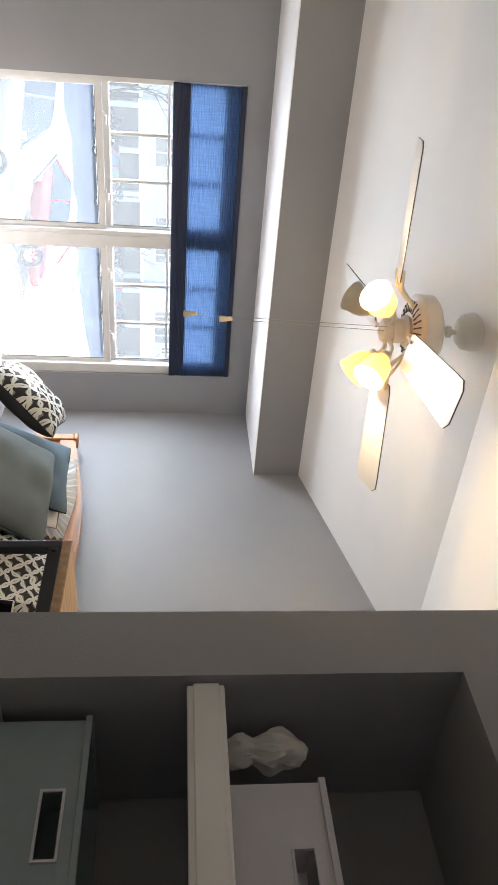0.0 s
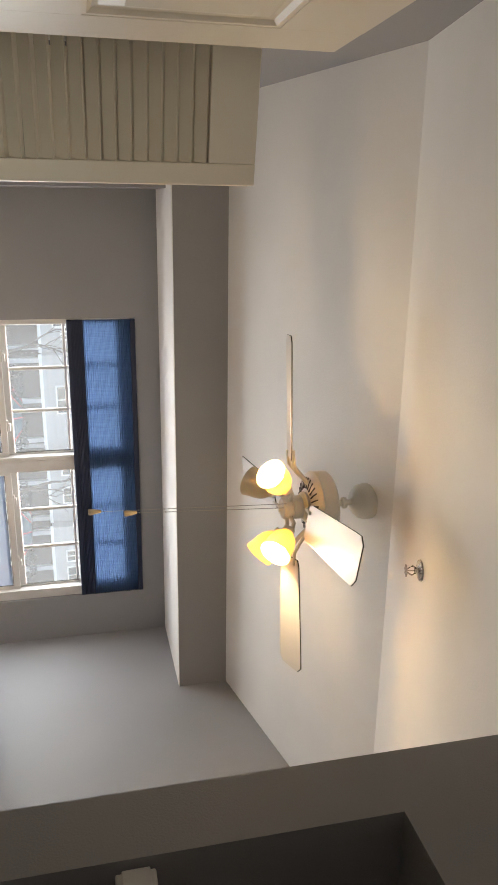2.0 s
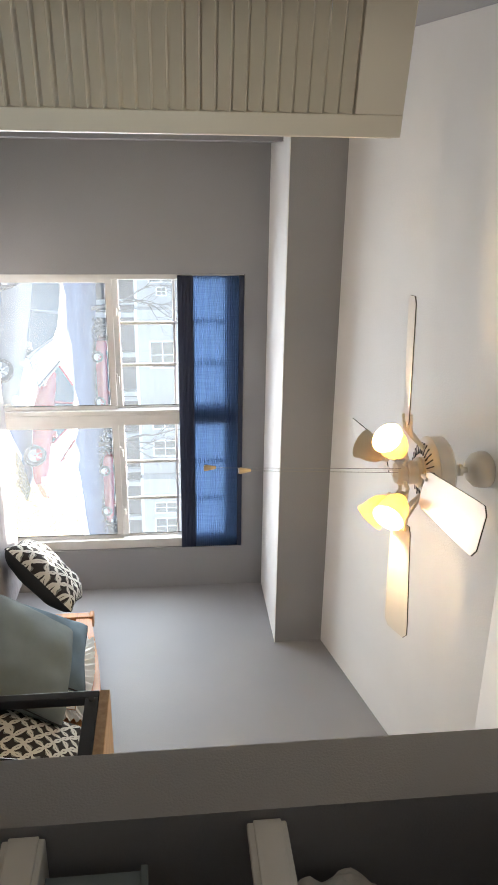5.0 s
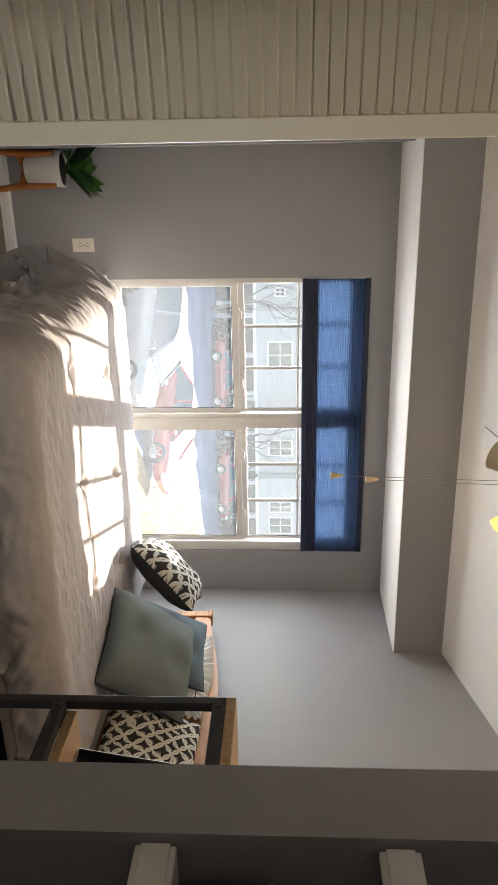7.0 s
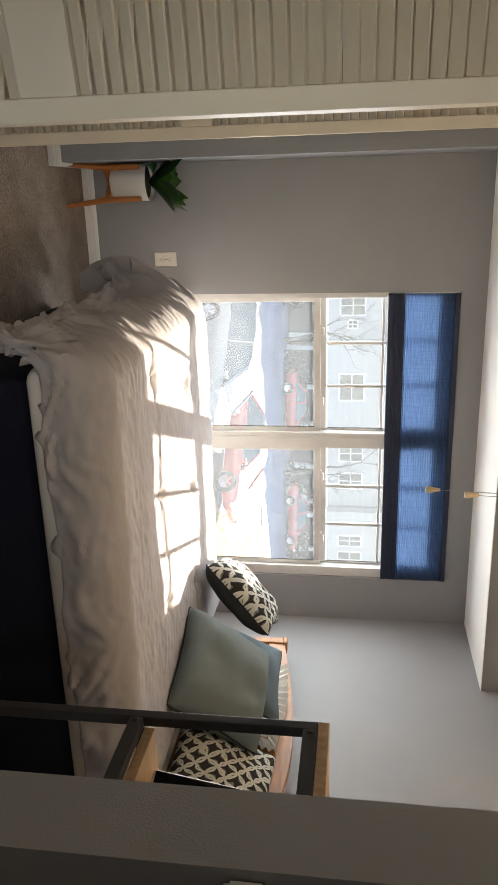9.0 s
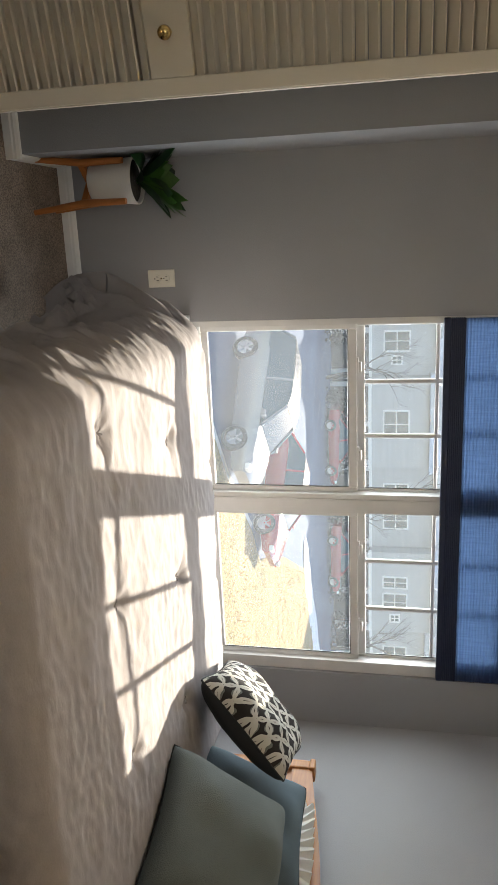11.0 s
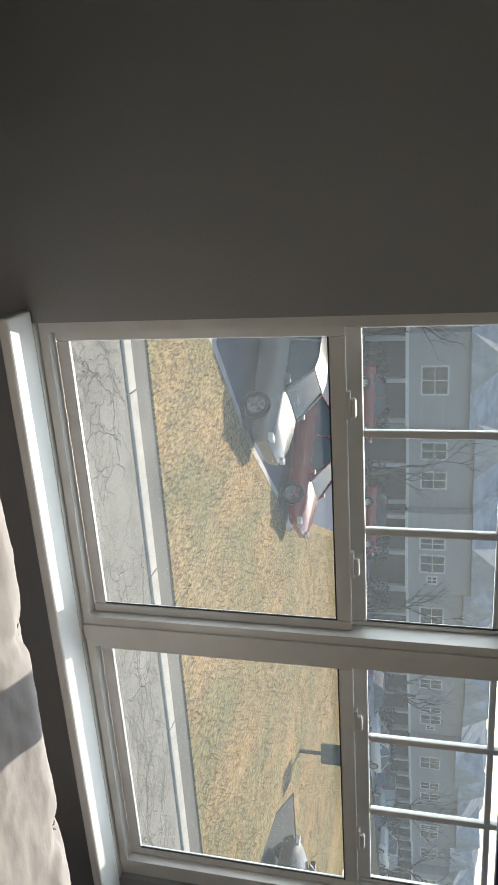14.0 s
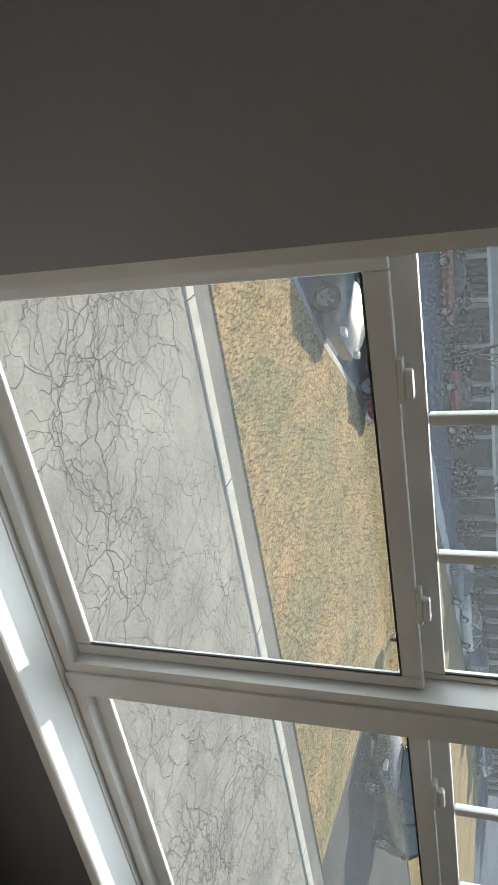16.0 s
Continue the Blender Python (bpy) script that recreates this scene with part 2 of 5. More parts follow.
def sloped(name, y0, z0, y1, z1, material, label):
    bm = bmesh.new()
    vs = [bm.verts.new(p) for p in ((-1.9, y0, z0), (2.1, y0, z0), (2.1, y1, z1), (-1.9, y1, z1), (-1.9, y0, z0 + 0.12), (2.1, y0, z0 + 0.12), (2.1, y1, z1 + 0.12), (-1.9, y1, z1 + 0.12))]
    for f in ((0, 1, 2, 3), (7, 6, 5, 4), (0, 4, 5, 1), (1, 5, 6, 2), (2, 6, 7, 3), (3, 7, 4, 0)):
        bm.faces.new([vs[i] for i in f])
    return solo(name, bm, material, label, "ceiling", "structure")


sloped("ceiling_slope_window", YB, ZB1, YR, ZR, M["ceil"], "white sloped ceiling rising from the beam")
sloped("ceiling_slope_hall", YR, ZR, YH, ZH, M["ceil"], "white sloped ceiling falling to the hall")
sloped("ceiling_hall", YH, ZH, -6.2, ZH, M["ceil_rough"], "flat textured white hall ceiling")


def baseboard(name, x0, y0, x1, y1, out):
    """Moulded baseboard along a line; out is the side that it stands proud of."""
    d = Vector((x1 - x0, y1 - y0, 0))
    n = Vector((*out, 0))
    bm = bmesh.new()
    prof = [(0, 0.02), (0.014, 0.02), (0.014, 0.060), (0.011, 0.066), (0.011, 0.074), (0.006, 0.084), (0.0, 0.09)]
    a = [bm.verts.new(Vector((x0, y0, z + 0.001)) + n * (p + 0.001)) for p, z in prof]
    b = [bm.verts.new(Vector((x1, y1, z + 0.001)) + n * (p + 0.001)) for p, z in prof]
    for i in range(len(prof) - 1):
        bm.faces.new((a[i], a[i + 1], b[i + 1], b[i]))
    bm.faces.new(a)
    bm.faces.new(b[::-1])
    return solo(name, bm, M["white"], "white moulded baseboard", "baseboard", "structure")


baseboard("baseboard", XA, 0, XE, 0, (0, -1))
baseboard("baseboard", XA, -0.42, XA, 0, (1, 0))
baseboard("baseboard", XW, -0.42, XA + 0.016, -0.42, (0, -1))
baseboard("baseboard", XE, -3.03, XE, 0, (-1, 0))
baseboard("baseboard", XN, -3.17, XN, YH, (-1, 0))

# ---- window ----
def window_unit(x0, x1):
    """One single-hung vinyl unit: frame, two sashes, panes, grille and latches."""
    w = thing("window_1", "white vinyl single-hung window with a grille in the upper sash", "window", kind="structure")
    part("window_frame", boxes((x0, 0.012, 0.56, x0 + 0.022, 0.058, 1.95), (x1 - 0.022, 0.012, 0.56, x1, 0.058, 1.95), (x0, 0.058, 1.20, x0 + 0.022, 0.092, 1.95), (x1 - 0.022, 0.058, 1.20, x1, 0.092, 1.95), (x0 + 0.022, 0.012, 0.56, x1 - 0.022, 0.058, 0.582), (x0 + 0.022, 0.012, 1.92, x1 - 0.022, 0.092, 1.95)), M["vinyl"], w)

    def sash(y, za, zb, side, low, top, nm):
        a, b = x0 + 0.023, x1 - 0.023
        bm = bmesh.new()
        box(bm, a, y, za, a + side, y + 0.014, zb, 0.003)
        box(bm, b - side, y, za, b, y + 0.014, zb, 0.003)
        box(bm, a + side, y + 0.001, za, b - side, y + 0.013, za + low, 0.003)
        box(bm, a + side, y + 0.001, zb - top, b - side, y + 0.013, zb, 0.003)
        s = part(nm, bm, M["vinyl"], w)
        bm = bmesh.new()
        box(bm, a + side - 0.003, y + 0.005, za + low - 0.003, b - side + 0.003, y + 0.009, zb - top + 0.003)
        g = part("pane", bm, M["glass"], s, "slightly dusty clear glass pane")
        # thin dark strips on the right and top edges of the pane only
        bm = bmesh.new()
        box(bm, b - side - 0.0035, y + 0.0012, za + low, b - side - 0.0002, y + 0.0046, zb - top)
        box(bm, a + side + 0.0002, y + 0.0012, zb - top - 0.003, b - side - 0.004, y + 0.0046, zb - top - 0.0002)
        part("pane_edge", bm, M["pane_edge"], s, "thin dark strip along the pane's right and top edges")
        g.visible_shadow = False
        return s, a + side, b - side
    s, a, b = sash(0.038, 0.584, 1.248, 0.024, 0.032, 0.035, "lower_sash")
    for f in (0.22, 0.78):
        xc = a + (b - a) * f
        bm = bmesh.new()
        box(bm, xc - 0.032, 0.034, 1.248, xc + 0.032, 0.054, 1.256, 0.002)
        box(bm, xc - 0.016, 0.036, 1.255, xc + 0.028, 0.050, 1.268, 0.004)
        part("latch", bm, M["vinyl"], s)
    s, a, b = sash(0.064, 1.206, 1.918, 0.012, 0.074, 0.03, "upper_sash")
    for k in (1, 2):
        xc = a + (b - a) * k / 3
        bm = bmesh.new()
        box(bm, xc - 0.009, 0.066, 1.281, xc + 0.009, 0.082, 1.889, 0.003)
        part("muntin", bm, M["vinyl"], s)
    bm = bmesh.new()
    box(bm, a, 0.067, 1.568, b, 0.081, 1.584, 0.003)
    part("muntin", bm, M["vinyl"], s)
    return w


window_unit(0.002, 0.780)
window_unit(0.822, 1.594)
solo("window_mullion", boxes((0.7805, 0.006, 0.56, 0.8215, 0.060, 1.95)), M["vinyl"], "white vinyl mullion between two windows", "mullion", "structure")
solo("window_jamb", boxes((1.5945, 0.018, 0.56, 1.629, 0.060, 1.95)), M["vinyl"], "white jamb filler beside the window frame", "jamb", "structure")
bm = bmesh.new()
box(bm, 0.0, -0.003, 0.532, 1.63, 0.060, 0.5575)
box(bm, -0.03, -0.105, 0.532, 1.66, -0.004, 0.558, 0.006)
solo("window_sill", bm, M["white"], "white painted window stool", "window sill", "structure")



# ---- extra materials ----
def translucent_mat(name, color, glow, mix, rough=0.8):
    m = bpy.data.materials.new(name)
    m.use_nodes = True
    n, l = m.node_tree.nodes, m.node_tree.links
    b = n["Principled BSDF"]
    b.inputs["Base Color"].default_value, b.inputs["Roughness"].default_value = (*color, 1), rough
    co, t = n.new("ShaderNodeTexCoord"), n.new("ShaderNodeTexNoise")
    mp = n.new("ShaderNodeMapping")
    mp.inputs["Scale"].default_value = (160, 160, 14)
    l.new(co.outputs["Object"], mp.inputs[0])
    l.new(mp.outputs[0], t.inputs["Vector"])
    t.inputs["Scale"].default_value = 1.0
    rp = n.new("ShaderNodeValToRGB")
    rp.color_ramp.elements[0].color, rp.color_ramp.elements[1].color = (*[c * 0.6 for c in glow], 1), (*[min(1, c * 1.3) for c in glow], 1)
    l.new(t.outputs[0], rp.inputs[0])
    tl, mx = n.new("ShaderNodeBsdfTranslucent"), n.new("ShaderNodeMixShader")
    l.new(rp.outputs[0], tl.inputs[0])
    mx.inputs[0].default_value = mix
    l.new(b.outputs[0], mx.inputs[1]); l.new(tl.outputs[0], mx.inputs[2])
    l.new(mx.outputs[0], n["Material Output"].inputs[0])
    return m


def petal_mat():
    """Dark cotton with interlocking off-white rings, printed over a 7 cm repeat."""
    m = bpy.data.materials.new("ring_print_cotton")
    m.use_nodes = True
    n, l = m.node_tree.nodes, m.node_tree.links
    b = n["Principled BSDF"]
    b.inputs["Roughness"].default_value, b.inputs["Specular IOR Level"].default_value = 0.9, 0.15
    co = n.new("ShaderNodeTexCoord")

    def op(kind, a, c=None):
        q = n.new("ShaderNodeMath")
        q.operation = kind
        for i, v in enumerate((a, c)):
            if v is None:
                continue
            if isinstance(v, (int, float)):
                q.inputs[i].default_value = v
            else:
                l.new(v, q.inputs[i])
        return q.outputs[0]
    sp = n.new("ShaderNodeSeparateXYZ")
    wob = n.new("ShaderNodeTexNoise")
    wob.inputs["Scale"].default_value = 9
    l.new(co.outputs["Object"], wob.inputs["Vector"])
    l.new(co.outputs["Object"], sp.inputs[0])
    u0 = op("ADD", op("MULTIPLY", sp.outputs[0], 13.5), op("MULTIPLY", wob.outputs[0], 1.0))
    v0 = op("ADD", op("MULTIPLY", sp.outputs[1], 13.5), op("MULTIPLY", wob.outputs[0], -1.0))

    def ring(du, dv, r, w):
        fu = op("SUBTRACT", op("FRACT", op("ADD", u0, du)), 0.5)
        fv = op("SUBTRACT", op("FRACT", op("ADD", v0, dv)), 0.5)
        d = op("SQRT", op("ADD", op("MULTIPLY", fu, fu), op("MULTIPLY", fv, fv)))
        return op("LESS_THAN", op("ABSOLUTE", op("SUBTRACT", d, r)), w)
    a = op("MAXIMUM", ring(0, 0, 0.43, 0.062), ring(0.5, 0.5, 0.43, 0.062))
    g = op("MAXIMUM", ring(0.25, 0.75, 0.16, 0.05), ring(0.75, 0.25, 0.16, 0.05))
    c1 = n.new("ShaderNodeMix"); c1.data_type = "RGBA"
    c1.inputs["A"].default_value, c1.inputs["B"].default_value = (0.030, 0.026, 0.025, 1), (0.16, 0.165, 0.15, 1)
    l.new(g, c1.inputs["Factor"])
    c2 = n.new("ShaderNodeMix"); c2.data_type = "RGBA"
    c2.inputs["B"].default_value = (0.52, 0.51, 0.46, 1)
    l.new(a, c2.inputs["Factor"]); l.new(c1.outputs["Result"], c2.inputs["A"])
    l.new(c2.outputs["Result"], b.inputs["Base Color"])
    nz, bp = n.new("ShaderNodeTexNoise"), n.new("ShaderNodeBump")
    nz.inputs["Scale"].default_value = 260
    l.new(co.outputs["Object"], nz.inputs["Vector"])
    bp.inputs["Strength"].default_value, bp.inputs["Distance"].default_value = 0.4, 0.002
    l.new(nz.outputs[0], bp.inputs["Height"]); l.new(bp.outputs[0], b.inputs["Normal"])
    return m


M["shade"] = translucent_mat("navy_cellular_fabric", (0.016, 0.030, 0.075), (0.27, 0.38, 0.57), 0.58)
M["shade_rail"] = mat("navy_shade_rail", (0.010, 0.018, 0.05), 0.6, bump=0.1)
M["petal"] = petal_mat()
M["teal"] = mat("grey_teal_linen", (0.165, 0.195, 0.195), 0.92, var=0.06, scale=8, bump=0.4, bscale=320, spec=0.15)
M["teal2"] = mat("blue_grey_linen", (0.13, 0.175, 0.20), 0.92, var=0.06, scale=8, bump=0.4, bscale=320, spec=0.15)
M["piping"] = mat("dark_piping", (0.02, 0.022, 0.024), 0.9)
M["brass"] = mat("polished_brass", (0.72, 0.50, 0.20), 0.18, 1.0, var=0.05)
M["plate"] = mat("almond_switch_plastic", (0.74, 0.70, 0.60), 0.35, var=0.03)
M["slot"] = mat("dark_slot", (0.01, 0.01, 0.01), 0.6)
M["pot"] = mat("matt_white_ceramic", (0.78, 0.76, 0.72), 0.5, var=0.03, bump=0.05)
M["soil"] = mat("potting_soil_pebbles", (0.05, 0.038, 0.028), 0.95, var=0.3, scale=60, bump=1.0, bscale=90)
M["leaf"] = mat("dark_agave_leaf", (0.045, 0.15, 0.05), 0.36, var=0.2, scale=14, bump=0.1, color2=(0.018, 0.05, 0.028))
M["leaf2"] = mat("bright_agave_leaf", (0.10, 0.27, 0.05), 0.36, var=0.2, scale=14, bump=0.1)

# ---- bifold closet doors and entry door ----
Z_RAIL = (0.045, 0.125, 0.815, 0.925, 1.915, 2.012)
SLAT_TILT = -35
slat_cache = {}


def slat_mesh(width):
    if width not in slat_cache:
        bm = bmesh.new()
        box(bm, -0.0030, 0, -0.0136, 0.0030, width, 0.0136)
        bmesh.ops.rotate(bm, verts=bm.verts[:], cent=(0, 0, 0), matrix=Matrix.Rotation(radians(SLAT_TILT), 3, "Y"))
        slat_cache[width] = mesh_of("slat", bm, M["cream"])
    return slat_cache[width]


def louvred_leaf(parent, width, m, knob=False):
    """A louvred leaf that runs along its own +y from 0 to width, with its face towards +x."""
    bm = bmesh.new()
    st, th = 0.042, 0.014
    box(bm, -th, 0, 0.045, th, st, 2.012, 0.002)
    box(bm, -th, width - st, 0.045, th, width, 2.012, 0.002)
    for a, b in ((0, 1), (2, 3), (4, 5)):
        box(bm, -th + 0.001, st, Z_RAIL[a], th - 0.001, width - st, Z_RAIL[b], 0.002)
    leaf = part("door_leaf", bm, M["cream"], parent)
    leaf.matrix_basis = m
    me = slat_mesh(round(width - 2 * st, 3))
    for a, b in ((1, 2), (3, 4)):
        n = round((Z_RAIL[b] - Z_RAIL[a]) / 0.0300)
        for i in range(n):
            s = new("slat", me)
            s.parent = leaf
            s.location = (0, st, Z_RAIL[a] + (i + 0.5) * (Z_RAIL[b] - Z_RAIL[a]) / n)
    if knob:
        bm = bmesh.new()
        lathe(bm, [(0.0005, 0.034), (0.009, 0.034), (0.0155, 0.030), (0.017, 0.022), (0.014, 0.015), (0.007, 0.011), (0.0065, 0.003), (0.012, 0.0), (0.0005, 0.0)], 24, pose(-th, width * 0.34, 0.87, 0, -90, 0))
        part("knob", bm, M["brass"], leaf, "polished brass knob", True)
    return leaf


def leaf_pose(p, q):
    """A leaf whose local y runs from p to q in plan."""
    d = Vector((q[0] - p[0], q[1] - p[1]))
    return pose(p[0], p[1], 0, 0, 0, math.degrees(math.atan2(-d.x, d.y))), round(d.length, 3)


def bifold(label, knuckle, hinge, track, knob):
    d = thing("bifold_door", label, "closet door", kind="")
    m, w = leaf_pose(knuckle, hinge)
    louvred_leaf(d, w, m @ pose(0, 0, 0, 0, 0, 0), knob)
    m2, w2 = leaf_pose(track, (knuckle[0], knuckle[1] + 0.034))
    louvred_leaf(d, w2, m2)
    return d


bifold("cream louvred bifold closet door folded open", (-0.629, -2.462), (-1.026, -2.549), (-1.026, -2.339), False)
bifold("cream louvred bifold door with brass knob, folded open", (-0.684, -1.104), (-1.086, -1.212), (-1.069, -1.105), True)
solo("closet_track", boxes((-1.075, -2.58, 2.03, -1.04, -1.10, 2.058)), M["white"], "white metal closet door track", "track", "structure")


def panel_door():
    d = thing("door_1", "white six-panel bedroom door standing open", "door", kind="structure")
    d.matrix_basis = pose(-0.846, -3.735, 0, 0, 0, -1.5)
    w, h = 0.83, 2.03
    bm = bmesh.new()
    box(bm, -0.010, 0.01, 0.050, 0.010, w - 0.01, h - 0.01)
    for y0, y1 in ((0, 0.115), (w / 2 - 0.05, w / 2 + 0.05), (w - 0.115, w)):
        box(bm, -0.018, y0, 0.045, 0.018, y1, h, 0.0015)
    for z0, z1 in ((0.045, 0.22), (0.80, 0.98), (1.55, 1.66), (1.915, h)):
        for y0, y1 in ((0.115, w / 2 - 0.05), (w / 2 + 0.05, w - 0.115)):
            box(bm, -0.018, y0, z0, 0.018, y1, z1)
    part("slab", bm, M["cream"], d)
    for z0, z1 in ((0.22, 0.80), (0.98, 1.55), (1.66, 1.915)):
        for y0, y1 in ((0.115, w / 2 - 0.05), (w / 2 + 0.05, w - 0.115)):
            bm = bmesh.new()
            for sx in (1, -1):
                ring = [(0.0, 0.017), (0.006, 0.0165), (0.012, 0.011), (0.020, 0.0105), (0.050, 0.0165), (0.052, 0.0165)]
                prev = None
                for k, (i, x) in enumerate(ring):
                    cur = [bm.verts.new((sx * x, yy, zz)) for yy, zz in ((y0 + i, z0 + i), (y1 - i, z0 + i), (y1 - i, z1 - i), (y0 + i, z1 - i))]
                    if prev:
                        for j in range(4):
                            bm.faces.new((prev[j], prev[(j + 1) % 4], cur[(j + 1) % 4], cur[j]))
                    prev = cur
                bm.faces.new(prev)
            part("panel", bm, M["cream"], d)
    return d


panel_door()

# ---- window shade ----
sh = thing("window_shade", "navy blue cellular shade drawn a third down, glowing with daylight", "window shade", (0.815, 0.0, 0))
bm = bmesh.new()
nz = 40
rows_ = []
for i in range(nz + 1):
    z = 1.675 + (1.925 - 1.675) * i / nz
    off = 0.0045 if i % 2 else 0.0
    rows_.append([bm.verts.new((x, y, z)) for x, y in ((-0.806, -0.006 - off), (0.806, -0.006 - off), (0.806, 0.003 + off), (-0.806, 0.003 + off))])
for a, b in zip(rows_, rows_[1:]):
    for k in range(4):
        bm.faces.new((a[k], a[(k + 1) % 4], b[(k + 1) % 4], b[k]))
part("shade_fabric", bm, M["shade"], sh)
bm = bmesh.new()
for i in range(7):
    box(bm, -0.808, -0.014, 1.622 + i * 0.0078, 0.808, 0.010, 1.6285 + i * 0.0078, 0.0015)
box(bm, -0.806, -0.008, 1.618, 0.806, 0.005, 1.680)
part("folded_pleats", bm, M["shade_rail"], sh)
bm = bmesh.new()
box(bm, -0.809, -0.016, 1.594, 0.809, 0.011, 1.621, 0.004)
part("bottom_rail", bm, M["shade_rail"], sh)
bm = bmesh.new()
box(bm, -0.809, -0.016, 1.926, 0.809, 0.011, 1.952, 0.003)
part("head_rail", bm, M["shade_rail"], sh)

# ---- bed ----
ZT = 0.755
bed = thing("bed", "bed with an arched honey-wood headboard and dark navy skirt", "bed", (0, 0, 0))
bm = bmesh.new()
N = 28
for x0, x1, inset, lo in ((1.79, 1.835, 0.0, 0.0), ):
    ys = [-2.05 + 1.60 * i / N for i in range(N + 1)]
    top = [1.085 + 0.105 * math.sin(math.pi * i / N) ** 1.2 for i in range(N + 1)]
    for (a, b) in ((0.0, 0.075),):
        f = [[bm.verts.new((x, y, z - d)) for y, z in zip(ys, top)] for x, d in ((x0, 0), (x1, 0), (x1, 0.085), (x0, 0.085))]
        for k in range(4):
            p, q = f[k], f[(k + 1) % 4]
            for i in range(N):
                bm.faces.new((p[i], p[i + 1], q[i + 1], q[i]))
        for i in (0, N):
            bm.faces.new([f[k][i] for k in range(4)])
part("headboard_rail", bm, M["wood"], bed)
bm = bmesh.new()
f = [[bm.verts.new((x, y, z)) for y, z in zip(ys, zz)] for x, zz in ((1.803, [t - 0.08 for t in top]), (1.822, [t - 0.08 for t in top]), (1.822, [0.5] * (N + 1)), (1.803, [0.5] * (N + 1)))]
for k in range(4):
    p, q = f[k], f[(k + 1) % 4]
    for i in range(N):
        bm.faces.new((p[i], p[i + 1], q[i + 1], q[i]))
part("headboard_panel", bm, M["wood"], bed)
for y in (-2.055, -0.445):
    bm = bmesh.new()
    box(bm, 1.782, y - 0.024, 0.033, 1.842, y + 0.024, 1.075, 0.006)
    box(bm, 1.776, y - 0.030, 1.074, 1.848, y + 0.030, 1.098, 0.007)
    part("headboard_post", bm, M["wood"], bed)
bm = bmesh.new()
box(bm, -0.02, -2.012, 0.034, 1.78, -0.56, 0.52, 0.03, 3)
part("bed_skirt", bm, M["navy"], bed, "dark navy bed skirt", True)
bm = bmesh.new()
box(bm, -0.05, -2.003, 0.515, 1.775, -0.57, 0.70, 0.05, 4)
part("mattress", bm, M["sheet"], bed, "mattress with white fitted sheet", True)


def cloth_height(x, y):
    p = Vector((x, y, 0.0))
    h = 0.007 * noise.noise(p * 2.6) + 0.004 * noise.noise(p * 8.0 + Vector((5, 1, 0)))
    q = Vector((x * 6 + y * 2.2, y * 15 - x * 4, 1.7))
    h += 0.0020 * (1 - abs(noise.noise(q))) ** 4 + 0.0022 * (1 - abs(noise.noise(Vector((x * 11 - y * 5, y * 24, 6))))) ** 5 + 0.0018 * noise.noise(Vector((x * 30, y * 40, 3)))
    return h


def wrap(a, lo, hi, r):
    if a < lo:
        e, s, edge = lo - a, -1, lo
    elif a > hi:
        e, s, edge = a - hi, 1, hi
    else:
        return a, 0.0, 0.0
    if e < r * math.pi / 2:
        return edge + s * r * math.sin(e / r), r * (1 - math.cos(e / r)), s * math.sin(e / r)
    return edge + s * (r + 0.10 * (e - r * math.pi / 2)), r + (e - r * math.pi / 2), s


TUFTS = [(0.01 + 0.443 * i + (0.235 if j % 2 else 0.04 * j), -0.51 - 0.49 * j) for i in range(3) for j in range(3)]


